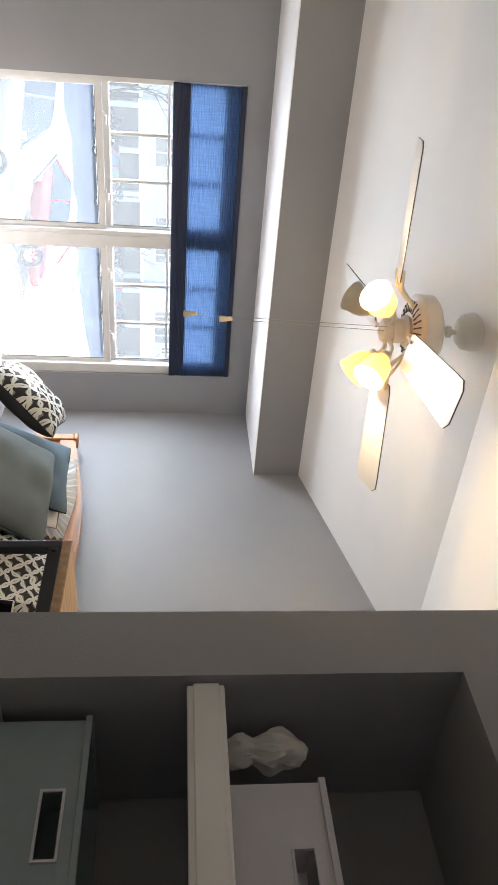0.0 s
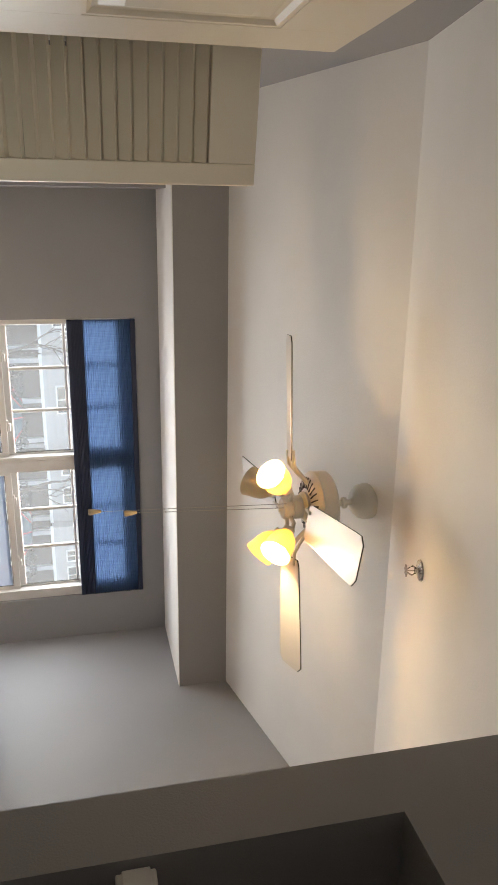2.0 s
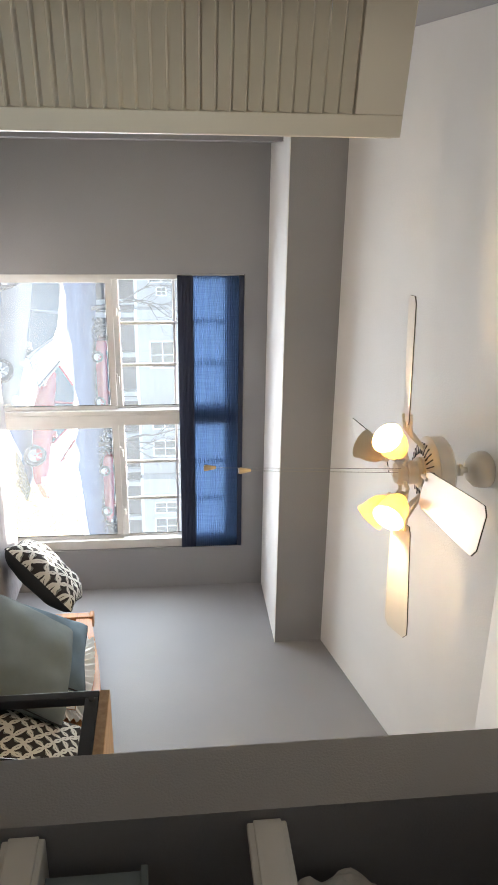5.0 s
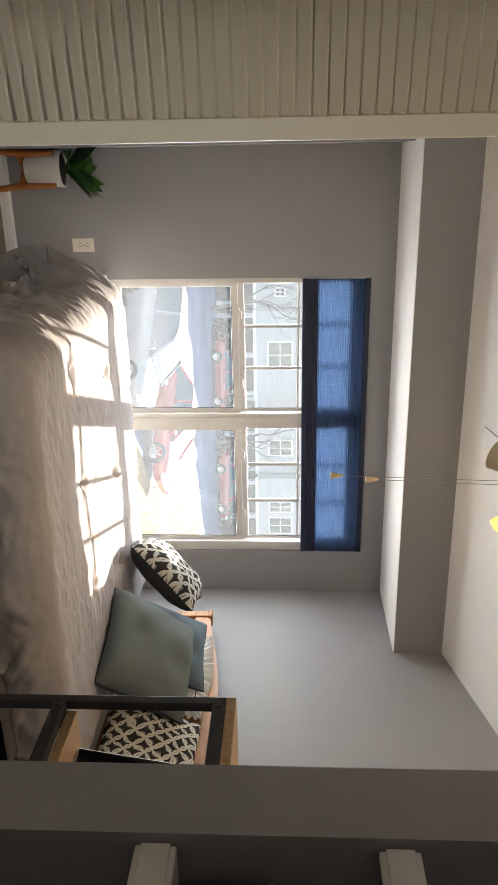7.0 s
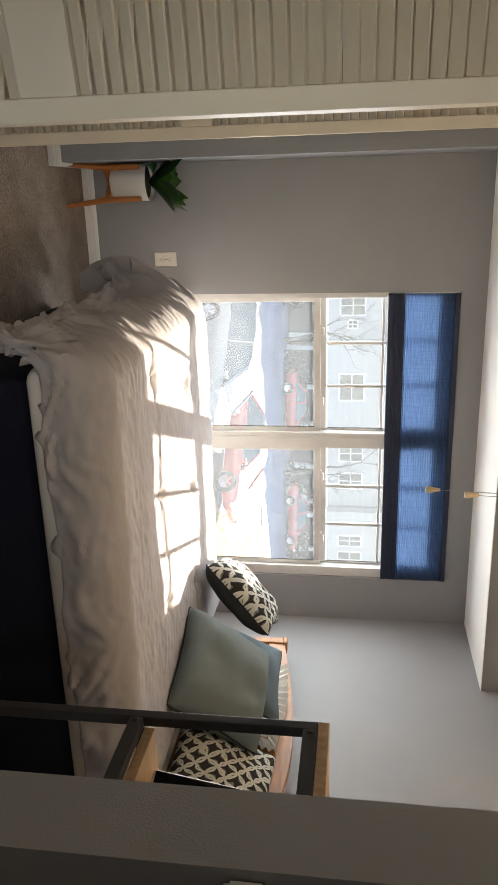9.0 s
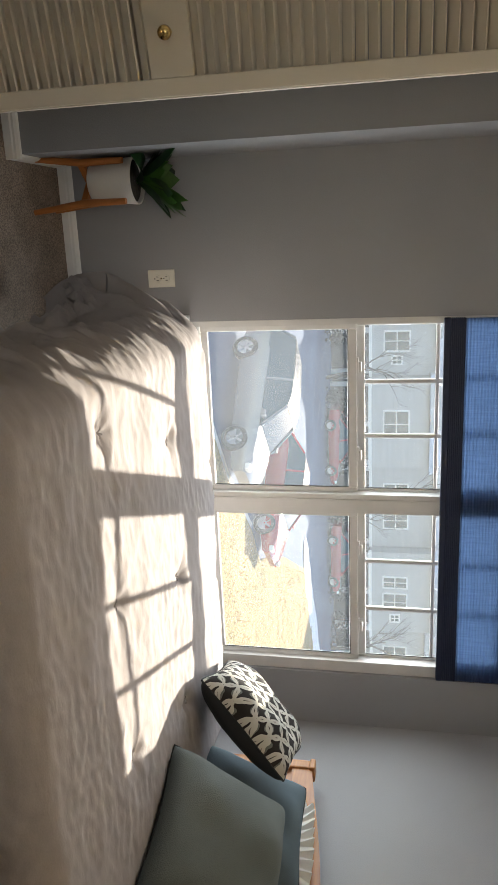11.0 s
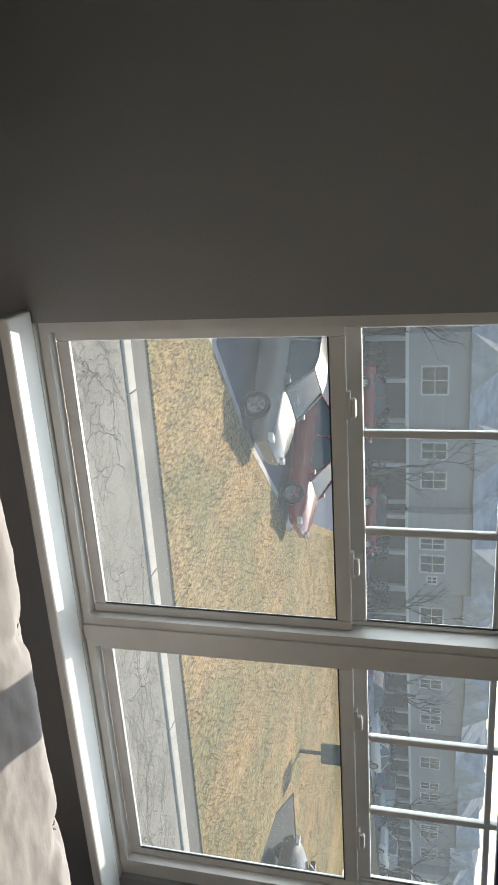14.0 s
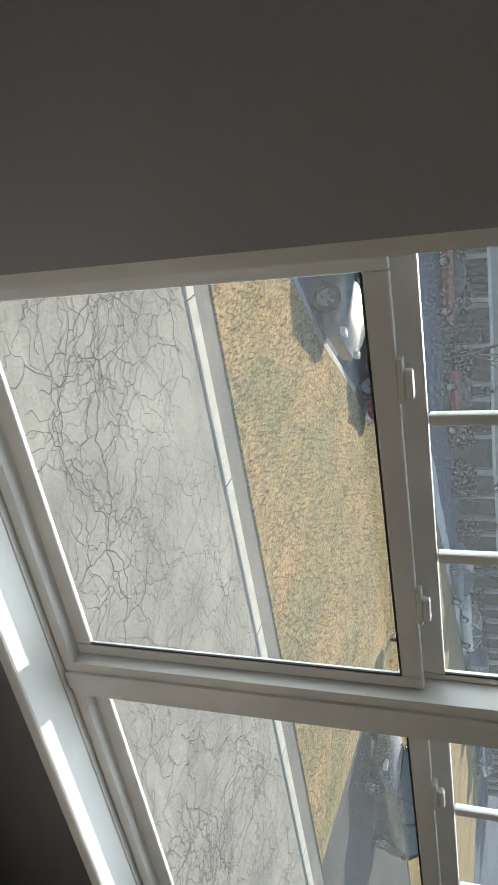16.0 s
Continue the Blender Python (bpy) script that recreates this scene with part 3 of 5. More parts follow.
def comforter():
    bm = bmesh.new()
    nu, nv = 220, 200
    u0, u1, v0, v1 = -0.47, 1.50, -2.14, -0.25
    grid = []
    for i in range(nu + 1):
        row = []
        for j in range(nv + 1):
            u, v = u0 + (u1 - u0) * i / nu, v0 + (v1 - v0) * j / nv
            hem = 0.03 * noise.noise(Vector((u * 2.5, v * 2.5, 9)))
            x, dx, sx = wrap(u + hem * (u < -0.1), 0.02, 9, 0.13)
            y, dy, sy = wrap(v + hem, -1.90, -0.555, 0.12)
            far = min(1, max(0, (v + 1.0) / 0.4))
            drop = 0.42 * (1 - math.exp(-(dx + dy) / 0.30)) + 0.16 * far * far * min(1, dx / 0.2)
            h = cloth_height(u, v)
            for tx, ty in TUFTS:
                dd = (u - tx) ** 2 + (v - ty) ** 2
                if dd < 0.06:
                    an = math.atan2(v - ty, u - tx)
                    h -= 0.017 * math.exp(-dd / 0.0012) + 0.006 * math.exp(-dd / 0.014) * (0.6 + 0.4 * math.sin(5 * an + tx * 9))
            fold = 0.040 * noise.noise(Vector((u * 6, v * 6, 4))) * min(1, drop * 5) + 0.020 * noise.noise(Vector((u * 17, v * 17, 8))) * min(1, drop * 6)
            crease = noise.noise(Vector((u * 3 + v * 2, v * 2, 3)))
            fold -= 0.05 * max(0, 0.3 - abs(noise.noise(Vector((u * 6 + v * 4, v * 19 + crease * 3, 11))))) * min(1, drop * 6)
            fold = max(-0.003, fold + 0.010 * min(1, drop * 6))
            x += sx * (h * 1.2 + fold + 0.26 * min(dx, 0.26) * far * far)
            y += sy * (h * 1.2 + fold * 0.8)
            z = ZT - drop + h * (1 - max(abs(sx), abs(sy)) * 0.7)
            row.append(bm.verts.new((x, y, max(z, 0.05))))
        grid.append(row)
    for i in range(nu):
        for j in range(nv):
            u, v = u0 + (u1 - u0) * i / nu, v0 + (v1 - v0) * j / nv
            if (max(0, -0.10 - u) / 0.37) ** 2 + (max(0, v + 0.50) / 0.25) ** 2 > 1 or (max(0, -0.10 - u) / 0.37) ** 2 + (max(0, -1.92 - v) / 0.22) ** 2 > 1:
                continue
            bm.faces.new((grid[i][j], grid[i + 1][j], grid[i + 1][j + 1], grid[i][j + 1]))
    bmesh.ops.delete(bm, geom=[w for w in bm.verts if not w.link_faces], context="VERTS")
    c = thing("comforter", "rumpled grey tufted comforter spread over the bed", "comforter")
    ob = part("cover", bm, M["comforter"], c, "", True)
    ob.data.shade_smooth()
    so = ob.modifiers.new("thick", "SOLIDIFY")
    so.thickness, so.offset = 0.03, -1
    for tx, ty in TUFTS:
        bm = bmesh.new()
        for k in range(4):
            a = k * 1.7 + tx * 11
            zc = ZT - (0.036 if ty > -0.55 else 0.020)
            tube(bm, [(tx, ty, zc), (tx + 0.008 * math.cos(a), ty + 0.008 * math.sin(a), zc + 0.008), (tx + 0.015 * math.cos(a), ty + 0.015 * math.sin(a), zc + 0.007)], 0.0018, 5)
        part("tuft", bm, M["comforter"], c)
    # the corner by the window hangs out past the foot in a puffed fold
    ridge = [(0.06, -0.46, 0.705), (-0.06, -0.475, 0.655), (-0.165, -0.50, 0.53), (-0.240, -0.522, 0.405)]
    valley = [(0.02, -0.74, 0.715), (-0.075, -0.70, 0.635), (-0.125, -0.65, 0.52), (-0.118, -0.585, 0.415)]
    inner = [(-0.118, -0.585, 0.415), (-0.085, -0.56, 0.31), (-0.075, -0.53, 0.22), (-0.10, -0.50, 0.150)]
    outer = [(-0.240, -0.522, 0.405), (-0.235, -0.50, 0.31), (-0.205, -0.48, 0.21), (-0.150, -0.465, 0.130)]
    back = [(0.05, -0.425, 0.69), (0.0, -0.41, 0.55), (-0.03, -0.41, 0.38), (-0.06, -0.42, 0.20)]
    rim = [(0.06, -0.46, 0.705), (-0.165, -0.50, 0.53), (-0.235, -0.50, 0.31), (-0.150, -0.465, 0.130)]

    def along(line, f):
        k = min(len(line) - 2, int(f * (len(line) - 1)))
        g = f * (len(line) - 1) - k
        p = [Vector(line[max(0, min(len(line) - 1, k + d))]) for d in (-1, 0, 1, 2)]
        return 0.5 * (2 * p[1] + g * (p[2] - p[0]) + g * g * (2 * p[0] - 5 * p[1] + 4 * p[2] - p[3]) + g ** 3 * (3 * p[1] - p[0] - 3 * p[2] + p[3]))
    bm = bmesh.new()
    for one, two, puff in ((ridge, valley, 0.035), (outer, inner, 0.02), (rim, back, 0.01)):
        g = []
        for i in range(25):
            row = []
            for j in range(17):
                a, b = along(one, i / 24), along(two, i / 24)
                f = j / 16
                p = a.lerp(b, f)
                bulge = puff * math.sin(math.pi * f) + 0.006 * noise.noise(p * 9) * math.sin(math.pi * f) + 0.0015 * noise.noise(Vector((p.x * 40, p.y * 20, p.z * 40)))
                row.append(bm.verts.new(p + Vector((-0.7, -0.3, 0.5)) * bulge))
            g.append(row)
        for i in range(24):
            for j in range(16):
                bm.faces.new((g[i][j], g[i + 1][j], g[i + 1][j + 1], g[i][j + 1]))
    bmesh.ops.remove_doubles(bm, verts=bm.verts[:], dist=0.004)
    fold_ = part("corner_fold", bm, M["comforter"], c, "", True)
    fold_.data.shade_smooth()


comforter()


def pillow(label, w, h, t, m, material, trim=None, ruffle=False, back=None):
    p = thing("pillow", label, "pillow")
    p.matrix_basis = m
    bm = bmesh.new()
    n = 30
    sides = []
    for s in (1, -1):
        g = []
        for i in range(n + 1):
            row = []
            for j in range(n + 1):
                a, b = -1 + 2 * i / n, -1 + 2 * j / n
                puff = max(0.0, (1 - abs(a) ** 2.4)) ** 0.5 * max(0.0, (1 - abs(b) ** 2.4)) ** 0.5
                pull = 1 - 0.12 * (1 - abs(b) ** 2) * abs(a) ** 2, 1 - 0.12 * (1 - abs(a) ** 2) * abs(b) ** 2
                wr = 0.018 * noise.noise(Vector((a * 2.2 + w * 7, b * 2.2, s * 3.0 + h)))
                cr = 1 - 0.075 * a ** 4 * b ** 4
                row.append(bm.verts.new((a * w / 2 * pull[0] * cr, b * h / 2 * pull[1] * cr, s * (t / 2 * puff) + wr * puff)))
            g.append(row)
        sides.append(g)
        for i in range(n):
            for j in range(n):
                f = bm.faces.new((g[i][j], g[i + 1][j], g[i + 1][j + 1], g[i][j + 1]))
                f.material_index = 0 if s > 0 else (1 if back else 0)
    bmesh.ops.remove_doubles(bm, verts=bm.verts[:], dist=0.0005)
    ob = part("cushion", bm, [material, back] if back else material, p, "", True)
    ob.data.shade_smooth()
    if trim:
        pts = []
        for k in range(81):
            q = k / 80 * 4
            s, f = int(q) % 4, q - int(q)
            a, b = ((-1 + 2 * f, -1), (1, -1 + 2 * f), (1 - 2 * f, 1), (-1, 1 - 2 * f))[s]
            cr = 1 - 0.075 * a ** 4 * b ** 4
            pts.append((a * w / 2 * cr * (1 - 0.12 * (1 - b * b)), b * h / 2 * cr * (1 - 0.12 * (1 - a * a)), 0))
        bm = bmesh.new()
        tube(bm, pts, 0.0035, 6)
        part("piping", bm, trim, p, "", True)
    if ruffle:
        bm = bmesh.new()
        prev = None
        for k in range(241):
            q = (k % 240) / 240 * 4
            s, f = int(q) % 4, q - int(q)
            a, b = ((-1 + 2 * f, -1), (1, -1 + 2 * f), (1 - 2 * f, 1), (-1, 1 - 2 * f))[s]
            c = Vector((a * w / 2, b * h / 2, 0))
            zz = 0.012 * math.sin(k * 1.35)
            cur = (bm.verts.new(c * 0.95), bm.verts.new(c * (1 + 0.055 / c.length) + Vector((0, 0, zz))))
            if prev:
                bm.faces.new((prev[0], cur[0], cur[1], prev[1]))
            prev = cur
        part("ruffle", bm, material, p, "", True)
    return p


def lean(x, y, z, tilt, turn, spin=0):
    """Local z of the pillow looks along -x, tilted up; turn about z; spin in its own plane."""
    return pose(x, y, z, 0, 0, turn) @ pose(0, 0, 0, 0, -tilt, 0) @ pose(0, 0, 0, 0, 0, 90 + spin)


pillow("ring-patterned black and cream pillow leaning by the window", 0.46, 0.44, 0.18, lean(1.30, -0.82, 0.93, 44, -23, 0), M["petal"], M["piping"], back=M["piping"])
pillow("grey-teal linen pillow with dark piping", 0.50, 0.47, 0.24, lean(1.38, -1.36, 0.915, 46, 20, 0), M["teal"], M["piping"])
pillow("blue-grey linen pillow behind the others", 0.50, 0.44, 0.15, lean(1.595, -0.98, 0.93, 62, 4, 4), M["teal2"], M["piping"])
pillow("ring-patterned black and cream pillow beside the rack", 0.52, 0.44, 0.16, lean(1.62, -1.68, 0.955, 66, 2, 0), M["petal"])
pillow("white ruffled pillow against the headboard", 0.52, 0.34, 0.12, lean(1.715, -1.00, 0.93, 74, 0, 0), M["sheet"], ruffle=True)

# ---- outlet ----
o = thing("wall_outlet", "almond duplex wall outlet with cover plate", "outlet", (-0.182, 0, 0.444))
bm = bmesh.new()
box(bm, -0.036, -0.006, -0.058, 0.036, 0.0, 0.058, 0.003)
part("cover_plate", bm, M["plate"], o)
for s in (1, -1):
    bm = bmesh.new()
    cone(bm, 0.017, 0.0165, 0, 0.0025, 24, pose(0, -0.006, s * 0.0195, 90, 0, 0))
    soc = part("socket", bm, M["plate"], o)
    bm = bmesh.new()
    box(bm, -0.0085, -0.0094, s * 0.0195 - 0.001, -0.006, -0.008, s * 0.0195 + 0.008)
    box(bm, 0.006, -0.0094, s * 0.0195 - 0.001, 0.0085, -0.008, s * 0.0195 + 0.008)
    cone(bm, 0.0026, 0.0026, 0, 0.0012, 10, pose(0, -0.0083, s * 0.0195 - 0.008, 90, 0, 0))
    part("slots", bm, M["slot"], soc)
bm = bmesh.new()
cone(bm, 0.003, 0.003, 0, 0.0015, 10, pose(0, -0.006, 0, 90, 0, 0))
part("screw", bm, M["brass"], o)

# ---- plant on its stand ----
pl = thing("plant_stand", "orange-brown wooden mid-century plant stand on the carpet", "plant stand", (-0.562, -0.165, 0), 48)
for k in range(4):
    a = radians(90 * k)
    bm = bmesh.new()
    c, s = math.cos(a), math.sin(a)
    tube(bm, [(0.138 * c, 0.138 * s, 0.034), (0.103 * c, 0.103 * s, 0.235), (0.103 * c, 0.103 * s, 0.40)], [0.011, 0.015, 0.012], 10)
    part("leg", bm, M["standwood"], pl, "", True)
for a in (0, 90):
    bm = bmesh.new()
    box(bm, -0.10, -0.012, 0.222, 0.10, 0.012, 0.2455, 0.003, 2, pose(0, 0, 0.0 if a == 0 else -0.001, 0, 0, a))
    part("cross_bar", bm, M["standwood"], pl)
pp = thing("potted_plant", "green agave-like succulent in a white ceramic pot", "plant", (-0.562, -0.165, 0.247))
bm = bmesh.new()
lathe(bm, [(0.001, 0.0), (0.066, 0.0), (0.072, 0.006), (0.088, 0.176), (0.0885, 0.180), (0.082, 0.180), (0.080, 0.162), (0.001, 0.162)], 40)
part("pot", bm, M["pot"], pp, "white tapered ceramic pot", True)
bm = bmesh.new()
lathe(bm, [(0.001, 0.169), (0.05, 0.170), (0.0795, 0.166)], 30)
part("soil", bm, M["soil"], pp)


def leaf_bm(length, width, rise, droop):
    bm = bmesh.new()
    n = 9
    prev = None
    for i in range(n + 1):
        f = i / n
        r = length * f * (1 - 0.25 * rise * f)
        z = length * (rise * f - droop * f * f)
        w = width * (0.45 + 1.5 * f * (1 - f) * 1.6) * (1 - f ** 4) + 0.0006
        cur = [bm.verts.new((r, y, z + abs(y) * 0.55 * (1 - f))) for y in (-w / 2, 0, w / 2)]
        if prev:
            for k in range(2):
                bm.faces.new((prev[k], cur[k], cur[k + 1], prev[k + 1]))
        prev = cur
    bmesh.ops.solidify(bm, geom=bm.faces[:], thickness=0.003)
    return bm


rng = random.Random(5)
for k in range(24):
    inner = k >= 16
    L = rng.uniform(0.11, 0.15) if inner else rng.uniform(0.19, 0.235)
    ob = part("leaf", leaf_bm(L, rng.uniform(0.06, 0.085), rng.uniform(1.2, 1.8) if inner else rng.uniform(0.75, 1.4), 0.25 if inner else rng.uniform(0.3, 0.65)), M["leaf2"] if inner or k % 5 == 0 else M["leaf"], pp, "", True)
    ob.matrix_basis = pose(0, 0, 0.180, 0, 0, k * 137.5 + 40 + rng.uniform(-12, 12)) @ pose(0.012, 0, 0)

# ---- ceiling fan ----
M["fanwhite"] = mat("antique_white_enamel", (0.70, 0.67, 0.60), 0.32, var=0.04, scale=8)
M["blade"] = mat("white_fan_blade", (0.76, 0.73, 0.68), 0.3, var=0.03, scale=4)
M["edge"] = mat("dark_blade_edge", (0.05, 0.045, 0.04), 0.5)
M["chain"] = mat("grey_ball_chain", (0.35, 0.33, 0.30), 0.35, 0.8)
M["pull"] = mat("pale_wood_pull", (0.60, 0.47, 0.30), 0.5)


def lit_glass(name, strength, base, through_):
    m = bpy.data.materials.new(name)
    m.use_nodes = True
    n, l = m.node_tree.nodes, m.node_tree.links
    b = n["Principled BSDF"]
    b.inputs["Base Color"].default_value, b.inputs["Roughness"].default_value = (*base, 1), 0.35
    co, t, rp = n.new("ShaderNodeTexCoord"), n.new("ShaderNodeTexNoise"), n.new("ShaderNodeMapRange")
    t.inputs["Scale"].default_value, t.inputs["Detail"].default_value = 25, 4
    l.new(co.outputs["Object"], t.inputs["Vector"])
    rp.inputs["To Min"].default_value, rp.inputs["To Max"].default_value = strength * 0.7, strength * 1.3
    l.new(t.outputs[0], rp.inputs[0])
    if strength:
        b.inputs["Emission Color"].default_value = (1.0, 0.60, 0.20, 1)
        l.new(rp.outputs[0], b.inputs["Emission Strength"])
    tl, mx = n.new("ShaderNodeBsdfTranslucent"), n.new("ShaderNodeMixShader")
    tl.inputs[0].default_value = (*through_, 1)
    mx.inputs[0].default_value = 0.5
    l.new(b.outputs[0], mx.inputs[1]); l.new(tl.outputs[0], mx.inputs[2])
    l.new(mx.outputs[0], n["Material Output"].inputs[0])
    return m


M["glass_lit"] = lit_glass("glowing_frosted_glass", 0.10, (0.72, 0.58, 0.34), (0.62, 0.46, 0.22))
M["glass_off"] = lit_glass("unlit_frosted_glass", 0.0, (0.76, 0.71, 0.60), (0.60, 0.54, 0.42))
M["bulb"] = bpy.data.materials.new("glowing_bulb")
M["bulb"].use_nodes = True
M["bulb"].node_tree.nodes["Principled BSDF"].inputs["Emission Color"].default_value = (1.0, 0.78, 0.45, 1)
M["bulb"].node_tree.nodes["Principled BSDF"].inputs["Emission Strength"].default_value = 8.0

FX, FY, FZ = 0.395, -1.80, 2.368
fan = thing("ceiling_fan", "white four-blade ceiling fan with lit frosted tulip lamps", "ceiling fan", (FX, FY, FZ), -7)
bm = bmesh.new()
fan.matrix_basis = pose(FX, FY, FZ, -2.6, 0, -7)
lathe(bm, [(0.001, 0.246), (0.062, 0.245), (0.064, 0.222), (0.058, 0.196), (0.040, 0.178), (0.018, 0.170), (0.001, 0.170)], 32)
part("canopy", bm, M["fanwhite"], fan, "", True)
bm = bmesh.new()
cone(bm, 0.011, 0.011, 0.08, 0.176, 16)
lathe(bm, [(0.011, 0.156), (0.020, 0.152), (0.020, 0.140), (0.011, 0.136)], 20)
part("downrod", bm, M["fanwhite"], fan, "", True)
bm = bmesh.new()
lathe(bm, [(0.001, 0.100), (0.05, 0.099), (0.108, 0.088), (0.118, 0.078), (0.118, 0.036), (0.120, 0.034), (0.120, 0.030), (0.112, 0.022), (0.085, 0.010), (0.05, 0.006), (0.001, 0.006)], 48)
motor = part("motor_housing", bm, M["fanwhite"], fan, "", True)
vent = bmesh.new()
box(vent, 0.062, -0.0020, 0.0078, 0.100, 0.0020, 0.0138, 0, 1)
bmesh.ops.rotate(vent, verts=vent.verts[:], cent=(0.08, 0, 0.010), matrix=Matrix.Rotation(radians(-14), 3, "Y"))
vent_me = mesh_of("vent_slot", vent, M["edge"])
for k in range(28):
    v = new("vent_slot", vent_me)
    v.parent = motor
    v.matrix_basis = pose(0, 0, 0, 0, 0, k * 360 / 28)
bm = bmesh.new()
lathe(bm, [(0.050, 0.006), (0.052, -0.004), (0.040, -0.014), (0.040, -0.044), (0.043, -0.046), (0.043, -0.050), (0.040, -0.052), (0.040, -0.070), (0.034, -0.082), (0.014, -0.088), (0.010, -0.094), (0.001, -0.095)], 36)
kit = part("light_kit", bm, M["fanwhite"], fan, "", True)


def blade_bm(grow, t):
    bm = bmesh.new()
    pts = []
    for x, w in ((0.175, 0.050), (0.20, 0.058), (0.52, 0.070), (0.562, 0.070), (0.582, 0.048)):
        pts.append((x, w))
    ring = [(x, w + grow) for x, w in pts] + [(x, -w - grow) for x, w in pts[::-1]]
    lo = [bm.verts.new((x + (grow if x > 0.4 else -grow), y, -t)) for x, y in ring]
    hi = [bm.verts.new((x + (grow if x > 0.4 else -grow), y, t)) for x, y in ring]
    bm.faces.new(lo[::-1]); bm.faces.new(hi)
    for i in range(len(ring)):
        j = (i + 1) % len(ring)
        bm.faces.new((lo[i], lo[j], hi[j], hi[i]))
    return bm


for k in range(4):
    arm = bmesh.new()
    tube(arm, [(0.080, 0, 0.012), (0.112, 0.012, -0.016), (0.150, 0.016, -0.046), (0.20, 0.0, -0.050)], [0.008, 0.008, 0.007, 0.006], 8)
    tube(arm, [(0.085, -0.010, 0.008), (0.115, -0.026, -0.020), (0.150, -0.032, -0.046), (0.195, -0.032, -0.050)], 0.006, 8)
    tube(arm, [(0.13, 0.012, -0.034), (0.16, 0.032, -0.048), (0.205, 0.030, -0.050)], 0.006, 8)
    a = part("blade_arm", arm, M["fanwhite"], fan, "", True)
    a.matrix_basis = pose(0, 0, 0, 0, 0, 90 * k)
    b = part("blade", blade_bm(0, 0.0028), M["blade"], fan, "white blade with dark edge")
    b.matrix_basis = pose(0, 0, -0.052, 0, 0, 90 * k) @ pose(0, 0, 0, -12, 0, 0)
    e = part("edge_band", blade_bm(0.0012, 0.0014), M["edge"], b)
for k, az in enumerate((15, 111, 214, 307)):
    lit = az != 111
    ob = part("lamp_arm", bmesh.new(), M["fanwhite"], fan)
    bm = bmesh.new()
    c, s = math.cos(radians(az)), math.sin(radians(az))
    tube(bm, [(0.035 * c, 0.035 * s, -0.060), (0.066 * c, 0.066 * s, -0.056), (0.086 * c, 0.086 * s, -0.066), (0.094 * c, 0.094 * s, -0.084)], 0.0075, 8)
    bm.to_mesh(ob.data)
    bm.free()
    m = pose(0.094 * c, 0.094 * s, -0.081, 0, 0, az) @ pose(0, 0, 0, 0, 180 - 50, 0)
    bm = bmesh.new()
    lathe(bm, [(0.001, -0.006), (0.019, -0.005), (0.021, 0.004), (0.020, 0.016), (0.017, 0.018)], 24, m)
    part("lamp_socket", bm, M["fanwhite"], ob, "", True)
    bm = bmesh.new()
    lathe(bm, [(0.018, 0.010), (0.026, 0.018), (0.040, 0.038), (0.047, 0.062), (0.049, 0.088), (0.054, 0.108), (0.0525, 0.108), (0.047, 0.088), (0.045, 0.062), (0.038, 0.039), (0.024, 0.020), (0.017, 0.012)], 32, m)
    part("lamp_shade", bm, M["glass_lit"] if lit else M["glass_off"], ob, "frosted tulip glass, lit warm" if lit else "frosted tulip glass, unlit", True)
    bm = bmesh.new()
    lathe(bm, [(0.001, 0.018), (0.011, 0.020), (0.012, 0.035), (0.024, 0.060), (0.025, 0.072), (0.016, 0.088), (0.001, 0.092)], 20, m)
    part("bulb", bm, M["bulb"] if lit else M["pot"], ob, "", True)
    if lit:
        ld = bpy.data.lights.new("fan_bulb", "POINT")
        ld.energy, ld.color, ld.shadow_soft_size = 1.5, (1.0, 0.74, 0.43), 0.02
        lp = new("fan_bulb", ld)
        lp.matrix_world = pose(FX, FY, FZ, -2.6, 0, -7) @ m @ pose(0, 0, 0.112)
for dx, zend in ((-0.038, 1.765), (-0.052, 1.654)):
    bm = bmesh.new()
    zt = FZ - 0.05
    tube(bm, [(dx + 0.030, -0.03, -0.05), (dx, -0.03, zend - FZ)], 0.0009, 5)
    n = int((zt - zend) / 0.012)
    for i in range(n):
        bmesh.ops.create_icosphere(bm, subdivisions=1, radius=0.0019, matrix=Matrix.Translation((dx + 0.030 * i / n, -0.03, zend - FZ + i * 0.012)))
    ch = part("pull_chain", bm, M["chain"], fan)
    bm = bmesh.new()
    lathe(bm, [(0.001, 0.028), (0.005, 0.027), (0.006, 0.018), (0.0105, -0.006), (0.009, -0.012), (0.001, -0.013)], 16, pose(dx, -0.03, zend - FZ))
    part("pull_knob", bm, M["pull"], ch, "pale wooden pull", True)

# ---- ceiling fixtures ----
tilt = math.degrees(math.atan2(ZR - ZH, YR - YH))


def on_slope(x, y):
    return pose(x, y, ZH + (y - YH) * (ZR - ZH) / (YR - YH), 180 + tilt, 0, 0)


